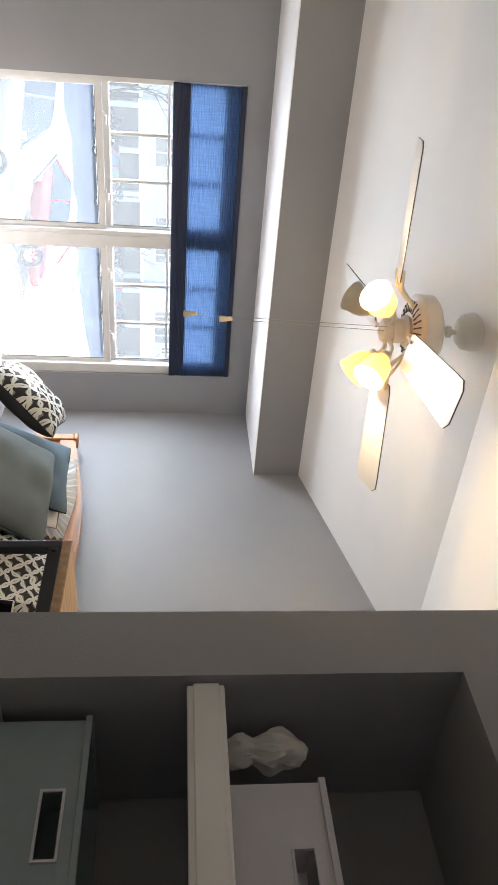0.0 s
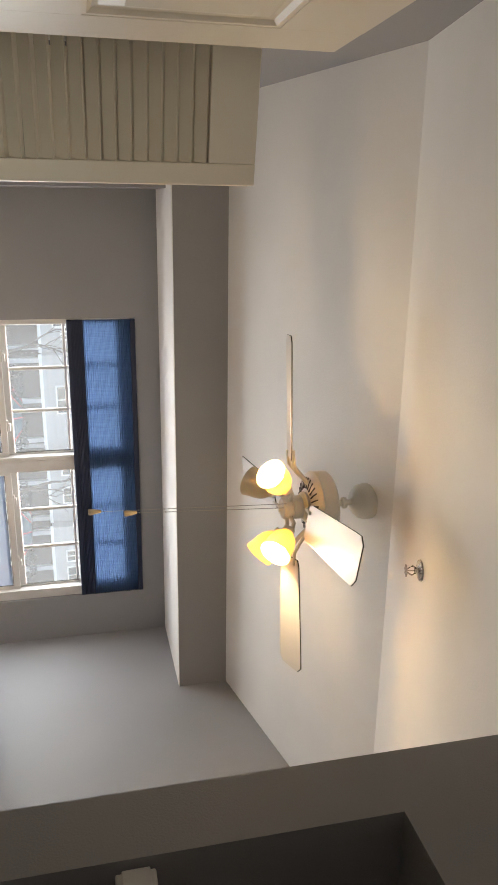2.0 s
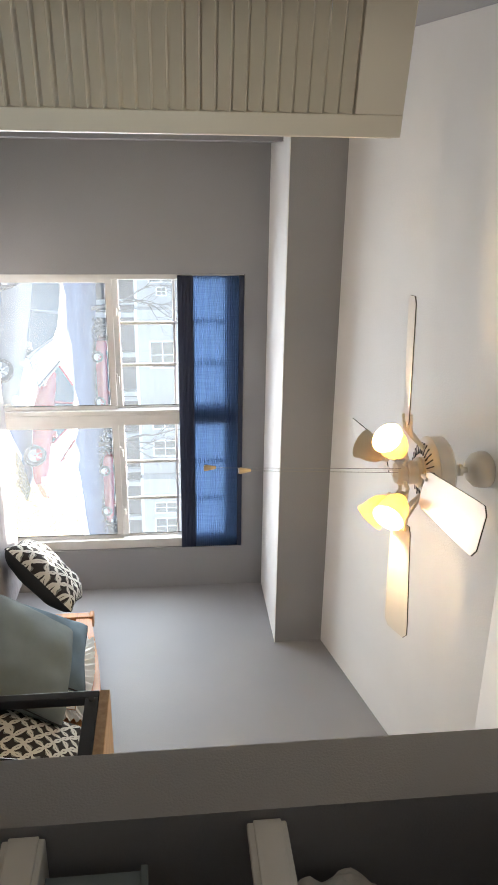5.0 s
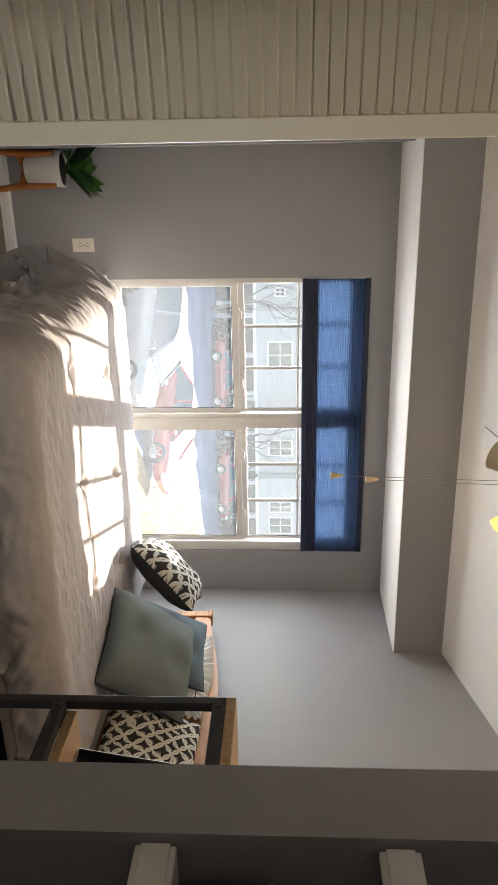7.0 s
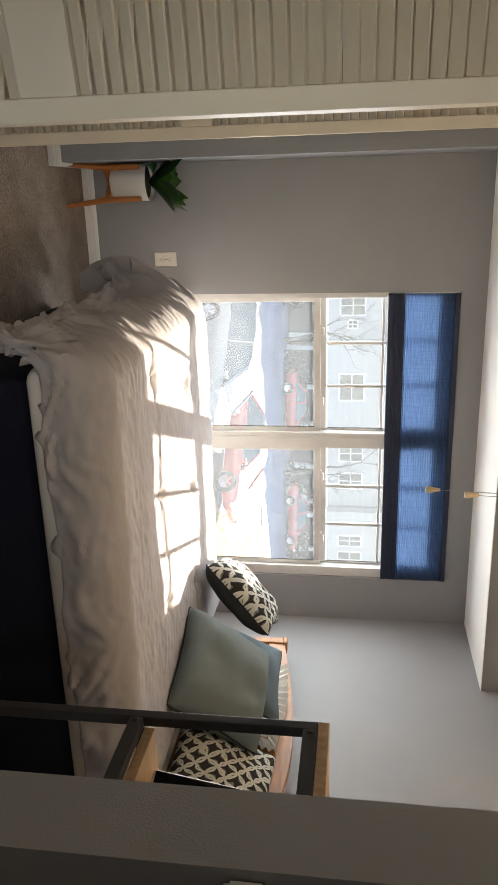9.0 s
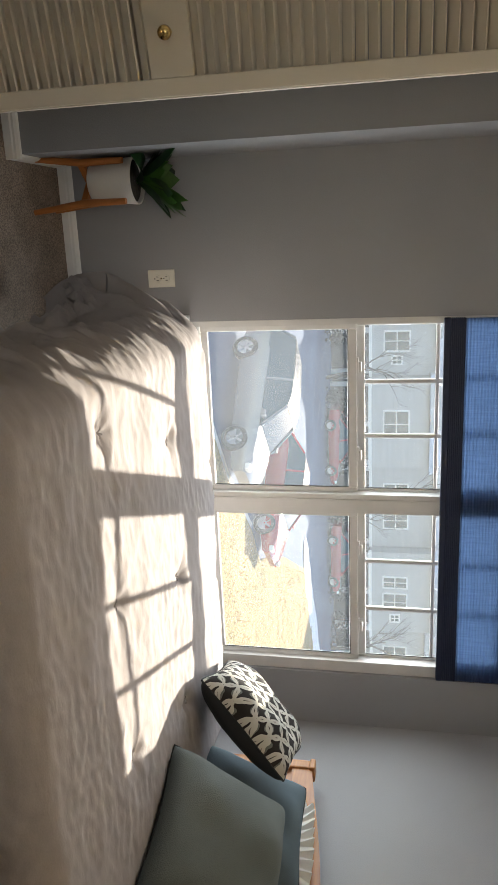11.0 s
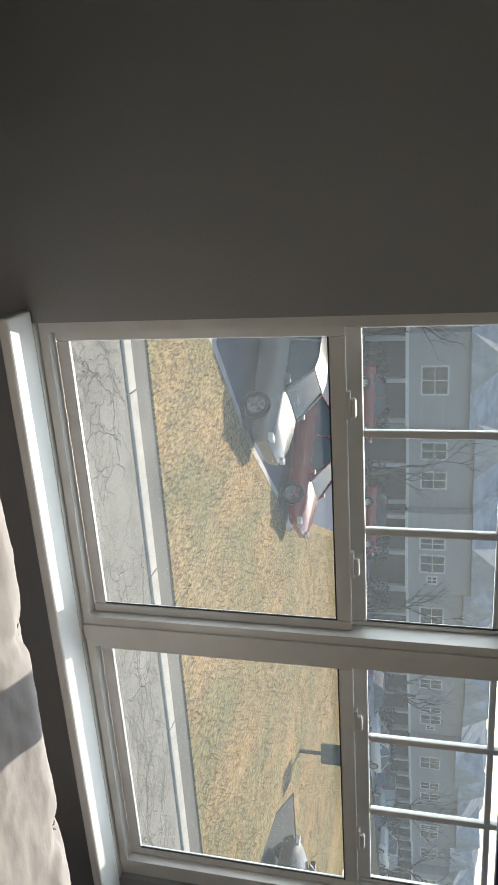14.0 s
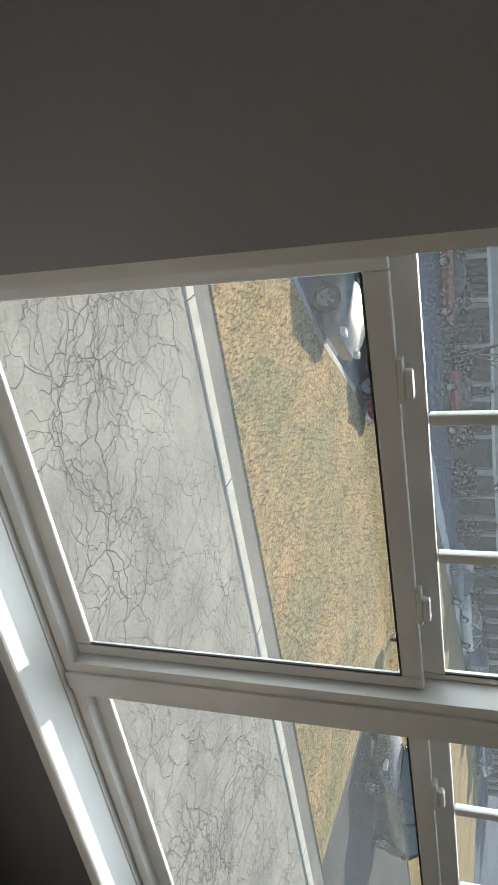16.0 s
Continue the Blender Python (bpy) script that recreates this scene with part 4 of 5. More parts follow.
M["aged"] = mat("yellowed_plastic", (0.56, 0.43, 0.20), 0.4, var=0.06, scale=18)
sd = thing("smoke_detector", "yellowed round smoke detector on the sloped ceiling", "smoke detector")
sd.matrix_basis = on_slope(-0.598, -2.80)
bm = bmesh.new()
lathe(bm, [(0.001, 0), (0.073, 0), (0.073, 0.007), (0.068, 0.009), (0.001, 0.009)], 40)
part("base_plate", bm, M["aged"], sd, "", True)
bm = bmesh.new()
lathe(bm, [(0.060, 0.009), (0.060, 0.014), (0.065, 0.015), (0.065, 0.021), (0.062, 0.022), (0.062, 0.025), (0.065, 0.026), (0.064, 0.036), (0.059, 0.042), (0.050, 0.043), (0.050, 0.0415), (0.001, 0.0415)], 40)
hs = part("housing", bm, M["aged"], sd, "", True)
bm = bmesh.new()
cone(bm, 0.006, 0.006, 0.0415, 0.0435, 14, pose(0.028, 0.012, 0))
part("test_button", bm, M["edge"], hs)
bm = bmesh.new()
box(bm, 0.030, -0.026, 0.0415, 0.042, -0.018, 0.046, 0.001)
part("indicator", bm, M["plate"], hs)
M["chrome"] = mat("dull_chrome", (0.55, 0.52, 0.48), 0.25, 1.0)
sp_ = thing("fire_sprinkler", "small chrome pendant fire sprinkler in the ceiling", "sprinkler")
sp_.matrix_basis = on_slope(0.415, -2.285)
bm = bmesh.new()
lathe(bm, [(0.001, 0), (0.032, 0), (0.030, 0.005), (0.012, 0.008), (0.001, 0.008)], 28)
part("escutcheon", bm, M["chrome"], sp_, "", True)
bm = bmesh.new()
cone(bm, 0.008, 0.007, 0.006, 0.018, 14)
for s in (1, -1):
    tube(bm, [(s * 0.007, 0, 0.014), (s * 0.015, 0, 0.024), (s * 0.006, 0, 0.040), (0, 0, 0.042)], 0.0025, 6)
cone(bm, 0.002, 0.002, 0.018, 0.040, 8)
part("frame_arms", bm, M["chrome"], sp_, "", True)
bm = bmesh.new()
cone(bm, 0.015, 0.015, 0.042, 0.0435, 18)
for k in range(8):
    box(bm, 0.011, -0.002, 0.0418, 0.019, 0.002, 0.0437, 0, 1, pose(0, 0, 0, 0, 0, k * 45))
part("deflector", bm, M["chrome"], sp_)

# ---- bedside rack and tablet ----
rk = thing("shelf_rack", "black steel rack with oak boards beside the wall end", "shelf", (0.487, -2.995, 0))
W_, D_, H_ = 0.80, 0.285, 1.400
for x in (0.011, W_ - 0.011):
    for y in (0.011, D_ - 0.011):
        bm = bmesh.new()
        box(bm, x - 0.011, y - 0.011, 0.033, x + 0.011, y + 0.011, H_ - 0.022, 0.002)
        part("post", bm, M["black"], rk)
for z in (0.12, 0.56, 1.035, H_ - 0.022):
    for x in (0.0, W_ - 0.022):
        bm = bmesh.new()
        box(bm, x, 0.022, z - 0.028, x + 0.022, D_ - 0.022, z, 0.002)
        for y in (0.03, D_ - 0.03):
            cone(bm, 0.0075, 0.006, 0, 0.004, 12, pose(x if x < 0.1 else x + 0.022, y, z - 0.014, 0, -90 if x < 0.1 else 90, 0))
        part("side_bar", bm, M["black"], rk)
    for y in (0.0, D_ - 0.022):
        bm = bmesh.new()
        box(bm, 0.022, y, z - 0.022, W_ - 0.022, y + 0.022, z, 0.002)
        part("rail", bm, M["black"], rk)
    bm = bmesh.new()
    top = z > 1.3
    box(bm, 0.0 if top else 0.023, 0.0 if top else 0.023, z + 0.0005, W_ if top else W_ - 0.023, D_ if top else D_ - 0.023, z + 0.022, 0.0015)
    part("board", bm, M["board"], rk, "light oak board")
M["screen"] = mat("black_glass_screen", (0.008, 0.008, 0.009), 0.12, var=0.0)
M["alu"] = mat("silver_aluminium", (0.55, 0.53, 0.50), 0.35, 0.9)
tb = thing("tablet", "black tablet with silver rim leaning on the rack shelf", "tablet")
tb.matrix_basis = pose(0.60, -2.85, 1.0585, 0, 12, 8)
bm = bmesh.new()
box(bm, -0.004, -0.09, 0.0, 0.004, 0.09, 0.215, 0.003)
part("case", bm, M["alu"], tb)
bm = bmesh.new()
box(bm, -0.0052, -0.086, 0.004, -0.0041, 0.086, 0.211)
part("screen", bm, M["screen"], tb)

# ---- linen niche: shelves, bins and bag ----
for z0, z1 in ((0.86, 0.925), (1.274, 1.338), (1.646, 1.708), (0.42, 0.485)):
    shelf = thing("niche_shelf", "white painted wooden shelf with a moulded front edge", "shelf", group="niche shelves")
    bm = bmesh.new()
    box(bm, 0.400, -3.777, z1 - 0.020, 0.733, -3.173, z1)
    part("board", bm, M["white"], shelf)
    bm = bmesh.new()
    box(bm, 0.386, -3.777, z0, 0.3995, -3.173, z1 + 0.001, 0.003)
    box(bm, 0.381, -3.777, z0 + 0.010, 0.386, -3.173, z1 - 0.008, 0.002)
    part("front_edge", bm, M["white"], shelf)


def plastic(name, color, alpha):
    m = bpy.data.materials.new(name)
    m.use_nodes = True
    n, l = m.node_tree.nodes, m.node_tree.links
    b = n["Principled BSDF"]
    b.inputs["Base Color"].default_value, b.inputs["Roughness"].default_value = (*color, 1), 0.3
    tr, mx = n.new("ShaderNodeBsdfTransparent"), n.new("ShaderNodeMixShader")
    tr.inputs[0].default_value = (*[min(1, c * 1.4 + 0.2) for c in color], 1)
    co, t, rp = n.new("ShaderNodeTexCoord"), n.new("ShaderNodeTexNoise"), n.new("ShaderNodeMapRange")
    t.inputs["Scale"].default_value = 14
    l.new(co.outputs["Object"], t.inputs["Vector"])
    rp.inputs["To Min"].default_value, rp.inputs["To Max"].default_value = alpha - 0.08, alpha + 0.08
    l.new(t.outputs[0], rp.inputs[0])
    l.new(rp.outputs[0], mx.inputs[0]); l.new(tr.outputs[0], mx.inputs[1]); l.new(b.outputs[0], mx.inputs[2])
    l.new(mx.outputs[0], n["Material Output"].inputs[0])
    return m


M["bin_grey"] = plastic("smoky_translucent_plastic", (0.30, 0.36, 0.38), 0.80)
M["bin_white"] = plastic("milky_translucent_plastic", (0.62, 0.60, 0.63), 0.86)


def storage_bin(label, x, y, z, depth, width, height, material, tilt_):
    """An open box with a hand slot in its front; front looks along -x, width runs along -y."""
    b = thing("storage_bin", label, "storage bin", (x, y, z), tilt_)
    bm = bmesh.new()
    t = 0.003
    d0, w0 = depth, width
    sy0, sy1, sz0, sz1 = -w0 * 0.42 - 0.055, -w0 * 0.42 + 0.045, height * 0.60, height * 0.80
    box(bm, 0, -w0, 0, d0, 0, t)
    box(bm, d0 - t, -w0, t, d0, 0, height)
    box(bm, t, -t, t, d0 - t, 0, height)
    box(bm, t, -w0, t, d0 - t, -w0 + t, height)
    box(bm, 0, -w0, t, t, 0, sz0)
    box(bm, 0, -w0, sz1, t, 0, height)
    box(bm, 0, -w0, sz0, t, sy0, sz1)
    box(bm, 0, sy1, sz0, t, 0, sz1)
    part("box", bm, material, b)
    bm = bmesh.new()
    for a in ((-0.006, -w0 - 0.006, height - 0.008, 0.0, 0.006, height + 0.003), (d0, -w0 - 0.006, height - 0.008, d0 + 0.006, 0.006, height + 0.003), (0, 0, height - 0.008, d0, 0.006, height + 0.003), (0, -w0 - 0.006, height - 0.008, d0, -w0, height + 0.003)):
        box(bm, *a, 0.0015)
    part("rim", bm, material, b)
    bm = bmesh.new()
    for a in ((-0.003, sy0 - 0.004, sz0 - 0.004, 0.0, sy1 + 0.004, sz0), (-0.003, sy0 - 0.004, sz1, 0.0, sy1 + 0.004, sz1 + 0.004), (-0.003, sy0 - 0.004, sz0, 0.0, sy0, sz1), (-0.003, sy1, sz0, 0.0, sy1 + 0.004, sz1)):
        box(bm, *a)
    part("handle_rim", bm, M["bin_white"], b)
    return b


storage_bin("smoky grey translucent plastic bin with a hand slot", 0.432, -3.205, 1.3395, 0.27, 0.40, 0.150, M["bin_grey"], 0)
storage_bin("milky white translucent plastic bin on the upper shelf", 0.440, -3.320, 1.7095, 0.26, 0.36, 0.152, M["bin_white"], -3)
M["pink"] = mat("pink_fabric", (0.65, 0.12, 0.18), 0.8)
M["foil"] = mat("white_plastic_wrap", (0.70, 0.67, 0.62), 0.5, var=0.05, bump=0.3, bscale=60)
bm = bmesh.new()
bmesh.ops.create_icosphere(bm, subdivisions=4, radius=1.0)
for v in bm.verts:
    p = v.co.copy()
    neck = 1 - 0.42 * math.exp(-((p.z + 0.25) / 0.22) ** 2)
    k = neck * (1 + 0.45 * noise.noise(p * 1.8) + 0.38 * abs(noise.noise(p * 4)))
    v.co = Vector((p.x * 0.036 * k, p.y * 0.030 * k, max(-0.072, p.z * 0.075 * (1 + 0.1 * noise.noise(p * 3)))))
bmesh.ops.translate(bm, verts=bm.verts[:], vec=(0.50, -3.225, 1.7815))
solo("plastic_bag", bm, M["foil"], "crumpled white plastic bag knotted on the shelf", "bag", smooth=True)
bm = bmesh.new()
bmesh.ops.create_icosphere(bm, subdivisions=3, radius=1.0)
for v in bm.verts:
    v.co = Vector((v.co.x * 0.05, v.co.y * 0.06, max(-0.9, v.co.z) * 0.065)) * (1 + 0.2 * noise.noise(v.co * 2))
bmesh.ops.translate(bm, verts=bm.verts[:], vec=(0.53, -3.50, 1.7765))
solo("folded_cloth", bm, M["pink"], "pink bundled cloth inside the milky bin", "cloth", smooth=True)

# ---- outside: lot, kerb, verge, cars, sign, houses, trees ----
G = -3.0
M["darkasphalt"] = mat("dark_asphalt", (0.10, 0.10, 0.10), 0.9, spec=0.05, var=0.15, scale=0.5, bump=0.4, bscale=25, fine=0.15, fscale=30)
M["gutter"] = mat("grey_gutter_asphalt", (0.24, 0.23, 0.21), 0.9, spec=0.05, var=0.15, scale=0.7, bump=0.4, bscale=25, fine=0.15, fscale=30)
# blue cast of sky-lit shade is put into the far asphalt's base colour
M["blueroad"] = mat("sky_tinted_asphalt", (0.12, 0.155, 0.225), 0.9, spec=0.05, var=0.15, scale=0.25, bump=0.3, bscale=8)
M["crack"] = mat("weathered_crack", (0.15, 0.135, 0.12), 0.9, var=0.2, scale=3)
M["snow"] = mat("old_snow", (0.78, 0.78, 0.78), 0.8, var=0.06, scale=2, bump=0.5, bscale=20)


def sheet(name, pts, z, material, label, cat_, depth=0.3):
    bm = bmesh.new()
    lo = [bm.verts.new((x, y, z - depth)) for x, y in pts]
    hi = [bm.verts.new((x, y, z)) for x, y in pts]
    bm.faces.new(hi)
    bm.faces.new(lo[::-1])
    for i in range(len(pts)):
        j = (i + 1) % len(pts)
        bm.faces.new((lo[i], lo[j], hi[j], hi[i]))
    return solo(name, bm, material, label, cat_, "structure")


sheet("ground", [(-500, 0.2), (600, 0.2), (600, 900), (-500, 900)], G - 0.03, M["blueroad"], "asphalt running to the houses, blue sky-lit shade in its colour", "road", 0.5)
sheet("pavement", [(-60, 0.25), (90, 0.25), (90, 8.39), (-60, 8.39)], G, M["asphalt"], "pale sun-bleached asphalt with tar cracks", "asphalt", 0.2)
sheet("road", [(-60, 8.69), (90, 8.69), (90, 9.30), (-60, 9.30)], G, M["gutter"], "grey strip of asphalt along the kerb", "asphalt", 0.2)
sheet("lawn", [(-1.1, 9.31), (16.1, 9.31), (17.0, 15.2), (18.5, 17.6), (66, 18.6), (66, 52), (44, 44), (24, 35), (15.2, 30.0), (11.7, 23.6), (10.3, 20.4), (9.75, 18.9), (8.2, 17.75), (5.7, 15.05), (4.0, 13.7), (2.63, 12.6), (1.67, 11.7)], G + 0.03, M["grass"], "dry straw-coloured winter lawn", "lawn", 0.2)
# drive's outline and dark colour also take in the black car's cast shadow
sheet("driveway", [(16.12, 9.31), (80, 9.31), (80, 18.5), (18.55, 17.5), (17.05, 15.15)], G + 0.012, M["darkasphalt"], "dark asphalt drive with the parked car's shadow painted in", "asphalt", 0.2)
sheet("apron", [(-1.2, 9.33), (1.65, 11.72), (2.61, 12.62), (3.98, 13.72), (5.68, 15.07), (8.18, 17.77), (8.06, 17.9), (5.56, 15.22), (3.86, 13.88), (2.70, 12.98), (1.95, 13.65), (-1.6, 13.0)], G + 0.02, M["concrete"], "pale concrete gutter along the lawn", "gutter", 0.2)
kerb = thing("kerb", "pale worn concrete kerb", "kerb", kind="structure")
bm = bmesh.new()
box(bm, -1.49, 8.40, G - 0.1, 1.49, 8.68, G + 0.035, 0.015, 2)
kerb_me = mesh_of("kerb_stone", bm, M["concrete"])
for i in range(22):
    k = new("kerb_stone", kerb_me)
    k.parent = kerb
    k.location = (-20 + 3.0 * i, 0, 0)

# cracks in the pale asphalt: raised tar lines
rng = random.Random(11)
bm = bmesh.new()


def crack(x, y, ang, n, w):
    base = ang
    for i in range(n):
        base += rng.uniform(-0.16, 0.16)
        ang = base + rng.uniform(-1.0, 1.0)
        x2, y2 = x + 0.09 * math.cos(ang), y + 0.09 * math.sin(ang)
        if not (2.5 < y2 < 8.3 and -4 < x2 < 24):
            break
        nx, ny = -math.sin(ang) * w, math.cos(ang) * w
        vs = [bm.verts.new(p) for p in ((x - nx, y - ny, G + 0.004), (x2 - nx, y2 - ny, G + 0.004), (x2 + nx, y2 + ny, G + 0.004), (x + nx, y + ny, G + 0.004))]
        bm.faces.new(vs)
        x, y = x2, y2
        if rng.random() < 0.10 and w > 0.0035 and n > 8:
            crack(x, y, base + rng.choice((-1.2, 1.2)), n // 2, w * 0.75)


for k in range(90):
    crack(rng.uniform(-2, 22), rng.uniform(3.6, 8.2), rng.choice((0, 0, math.pi, 1.57)) + rng.uniform(-0.4, 0.4), rng.randint(20, 70), rng.uniform(0.003, 0.007))
solo("asphalt_cracks", bm, M["crack"], "branching dark tar cracks in the asphalt", "cracks", "stuff")

# tufts of dry grass, thinning with distance
bm = bmesh.new()
for k in range(95000):
    x, y = rng.uniform(0, 28), 9.36 + 22 * rng.random() ** 1.1
    if y > (11.5 + (x - 1.67) * 0.93 if x < 9.3 else 18.4 + (x - 9.3) * 1.9) or (x > 15.8 and y < 18.2) or noise.noise(Vector((x * 1.6, y * 1.6, 2))) < rng.uniform(-0.55, 0.1):
        continue
    h, a = rng.uniform(0.03, 0.08), rng.uniform(0, 6.28)
    w = rng.uniform(0.004, 0.011)
    lx, ly = rng.uniform(-0.08, 0.05), rng.uniform(-0.09, 0.04)
    bm.faces.new([bm.verts.new(p) for p in ((x - w * math.cos(a), y - w * math.sin(a), G + 0.028), (x + w * math.cos(a), y + w * math.sin(a), G + 0.028), (x + lx, y + ly, G + 0.03 + h))])
M["blade_grass"] = mat("straw_grass_blades", (0.50, 0.37, 0.20), 0.9, var=0.3, scale=0.9, color2=(0.36, 0.24, 0.10), fine=0.3, fscale=6)
solo("grass_tufts", bm, M["blade_grass"], "dry straw tufts standing on the lawn", "grass", "stuff")
bm = bmesh.new()
for k in range(70):
    x = 14.9 + k * 0.42
    bmesh.ops.create_icosphere(bm, subdivisions=2, radius=1.0, matrix=pose(x, 30.2 + (x - 15.2) * 0.55 + rng.uniform(-0.25, 0.25), G + 0.01) @ Matrix.Diagonal((1.3, rng.uniform(0.5, 0.9), rng.uniform(0.06, 0.11), 1)))
solo("snow_bank", bm, M["snow"], "thin strip of old snow along the lawn", "snow", "stuff", True)


def paint(name, c):
    m = mat(name, c, 0.25, 0.0, var=0.01, scale=3, spec=0.6)
    m.node_tree.nodes["Principled BSDF"].inputs["Coat Weight"].default_value = 0.7
    return m


M["tyre"] = mat("black_rubber", (0.02, 0.02, 0.02), 0.8, bump=0.2)
M["rim"] = mat("alloy_rim", (0.5, 0.5, 0.52), 0.3, 0.9)
M["carglass"] = mat("tinted_car_glass", (0.03, 0.05, 0.055), 0.06, spec=0.8, var=0.0)
M["lamp"] = mat("clear_headlamp", (0.7, 0.72, 0.74), 0.1, spec=0.8)
M["tail"] = mat("red_tail_lamp", (0.35, 0.01, 0.01), 0.2)


def car(label, x, y, heading, color, suv, L=4.6, Wd=1.84, group=""):
    """Front looks along local +x."""
    c = thing("car", label, "car", (x, y, G), heading, group)
    H = 1.68 if suv else 1.44
    bel = 0.98 if suv else 0.86
    prof = [(-0.5, 0.36, bel), (-0.485, 0.30, bel + 0.02), (-0.40, 0.24, bel + 0.04), (-0.2, 0.22, bel + 0.03), (0.0, 0.22, bel), (0.18, 0.22, bel - 0.02), (0.30, 0.23, bel - 0.06), (0.40, 0.26, bel - 0.13), (0.475, 0.30, bel - 0.22), (0.5, 0.38, bel - 0.34)]
    bm = bmesh.new()
    rings = []
    for f, z0, z1 in prof:
        wk = Wd / 2 * (1 - 0.20 * max(0, abs(f) - 0.34) / 0.16)
        rings.append([bm.verts.new((f * L, sy * wk * k, z)) for sy, k, z in ((1, 0.90, z0), (1, 1.0, z0 + 0.16), (1, 1.0, (z0 + z1) / 2 + 0.1), (1, 0.93, z1 - 0.02), (1, 0.80, z1 + 0.02), (-1, 0.80, z1 + 0.02), (-1, 0.93, z1 - 0.02), (-1, 1.0, (z0 + z1) / 2 + 0.1), (-1, 1.0, z0 + 0.16), (-1, 0.90, z0))])
    for a, b in zip(rings, rings[1:]):
        for k in range(10):
            bm.faces.new((a[k], a[(k + 1) % 10], b[(k + 1) % 10], b[k]))
    bm.faces.new(rings[0]); bm.faces.new(rings[-1][::-1])
    body = part("body", bm, color, c, "", True)
    roof = [(-0.47 if suv else -0.40, bel + 0.03), (-0.40 if suv else -0.24, H - 0.04), (-0.20, H), (0.0, H - 0.03), (0.07, H - 0.10), (0.22, bel + 0.0)]
    bm = bmesh.new()
    rings = []
    for f, z in roof:
        t = (z - bel) / (H - bel)
        wk = Wd / 2 * (0.90 - 0.22 * t)
        rings.append([bm.verts.new((f * L, s * wk, z)) for s in (1, -1)] + [bm.verts.new((f * L, s * Wd / 2 * 0.90, bel - 0.02)) for s in (-1, 1)])
    for a, b in zip(rings, rings[1:]):
        for k in (0, 1, 3):
            bm.faces.new((a[k], a[(k + 1) % 4], b[(k + 1) % 4], b[k]))
    part("cabin_glass", bm, M["carglass"], c, "dark tinted car windows", True)
    bm = bmesh.new()
    rr = roof[1:-1]
    top = [[bm.verts.new((f * L, s * Wd / 2 * 0.70, z + 0.014)) for s in (1, 0, -1)] for f, z in rr]
    for a, b in zip(top, top[1:]):
        for k in range(2):
            bm.faces.new((a[k], a[k + 1], b[k + 1], b[k]))
    bmesh.ops.solidify(bm, geom=bm.faces[:], thickness=0.03)
    part("roof", bm, color, c, "", True)
    for s in (1, -1):
        for f0, z0, f1, z1 in ((*roof[1], *roof[0]), (*roof[-2], *roof[-1]), (-0.10, H - 0.01, -0.09, bel)):
            bm = bmesh.new()
            tube(bm, [(f0 * L, s * Wd / 2 * 0.69, z0), (f1 * L, s * Wd / 2 * 0.91, z1)], 0.035, 6)
            part("pillar", bm, color, c, "", True)
    for f in (-0.30, 0.31):
        for s in (1, -1):
            bm = bmesh.new()
            lathe(bm, [(0.22, -0.11), (0.32, -0.11), (0.345, -0.08), (0.345, 0.08), (0.32, 0.11), (0.22, 0.11)], 28, pose(f * L, s * (Wd / 2 - 0.10), 0.345, 90, 0, 0))
            w = part("wheel", bm, M["tyre"], c, "", True)
            bm = bmesh.new()
            mm = pose(f * L, s * (Wd / 2 - 0.10), 0.345, 90 * -s, 0, 0)
            lathe(bm, [(0.225, 0.10), (0.21, 0.06), (0.06, 0.05), (0.001, 0.05)], 24, mm)
            for k in range(6):
                box(bm, 0.03, -0.028, 0.05, 0.215, 0.028, 0.10, 0.006, 1, mm @ pose(0, 0, 0, 0, 0, k * 60))
            part("rim", bm, M["rim"], w)
    for s in (1, -1):
        bm = bmesh.new()
        box(bm, 0.455 * L, s * Wd * 0.36 - 0.14, bel - 0.32, 0.492 * L, s * Wd * 0.36 + 0.14, bel - 0.19, 0.02, 2)
        part("headlight", bm, M["lamp"], c)
        bm = bmesh.new()
        box(bm, -0.5 * L - 0.01, s * Wd * 0.38 - 0.10, bel - 0.2, -0.485 * L, s * Wd * 0.38 + 0.10, bel - 0.02, 0.02, 2)
        part("tail_light", bm, M["tail"], c)
        bm = bmesh.new()
        box(bm, 0.15 * L, s * (Wd / 2 + 0.09) - 0.09, bel, 0.19 * L, s * (Wd / 2 + 0.09) + 0.09, bel + 0.14, 0.03, 2)
        part("wing_mirror", bm, color, c)
    return c


P_grey, P_red, P_black, P_blue, P_white = paint("grey_car_paint", (0.16, 0.17, 0.18)), paint("red_car_paint", (0.30, 0.02, 0.02)), paint("black_car_paint", (0.02, 0.022, 0.025)), paint("blue_car_paint", (0.10, 0.16, 0.28)), paint("white_car_paint", (0.75, 0.75, 0.75))
car("grey sport utility vehicle parked by the lawn", 4.09, 16.31, -42.5, P_grey, True, 4.45, 1.86)
car("dark red sedan parked behind the grey car", 7.73, 19.85, -42.5, P_red, False)
car("black sport utility vehicle parked on dark asphalt", 19.7, 14.3, 185, P_black, True)
for i, (x, y, h, pc, s) in enumerate(((30.0, 38.2, 12, P_blue, False), (37.5, 42.5, 190, P_white, False), (53, 48.0, 200, P_white, True), (61, 50.5, 200, P_blue, False), (44.5, 45.2, 20, P_blue, True), (12.0, 41.0, 0, P_red, False), (19.5, 41.4, 0, P_red, False))):
    car(("blue", "white", "white", "blue", "blue", "red", "red")[i] + " car parked before the far houses", x, y, h, pc, s, group="far cars")

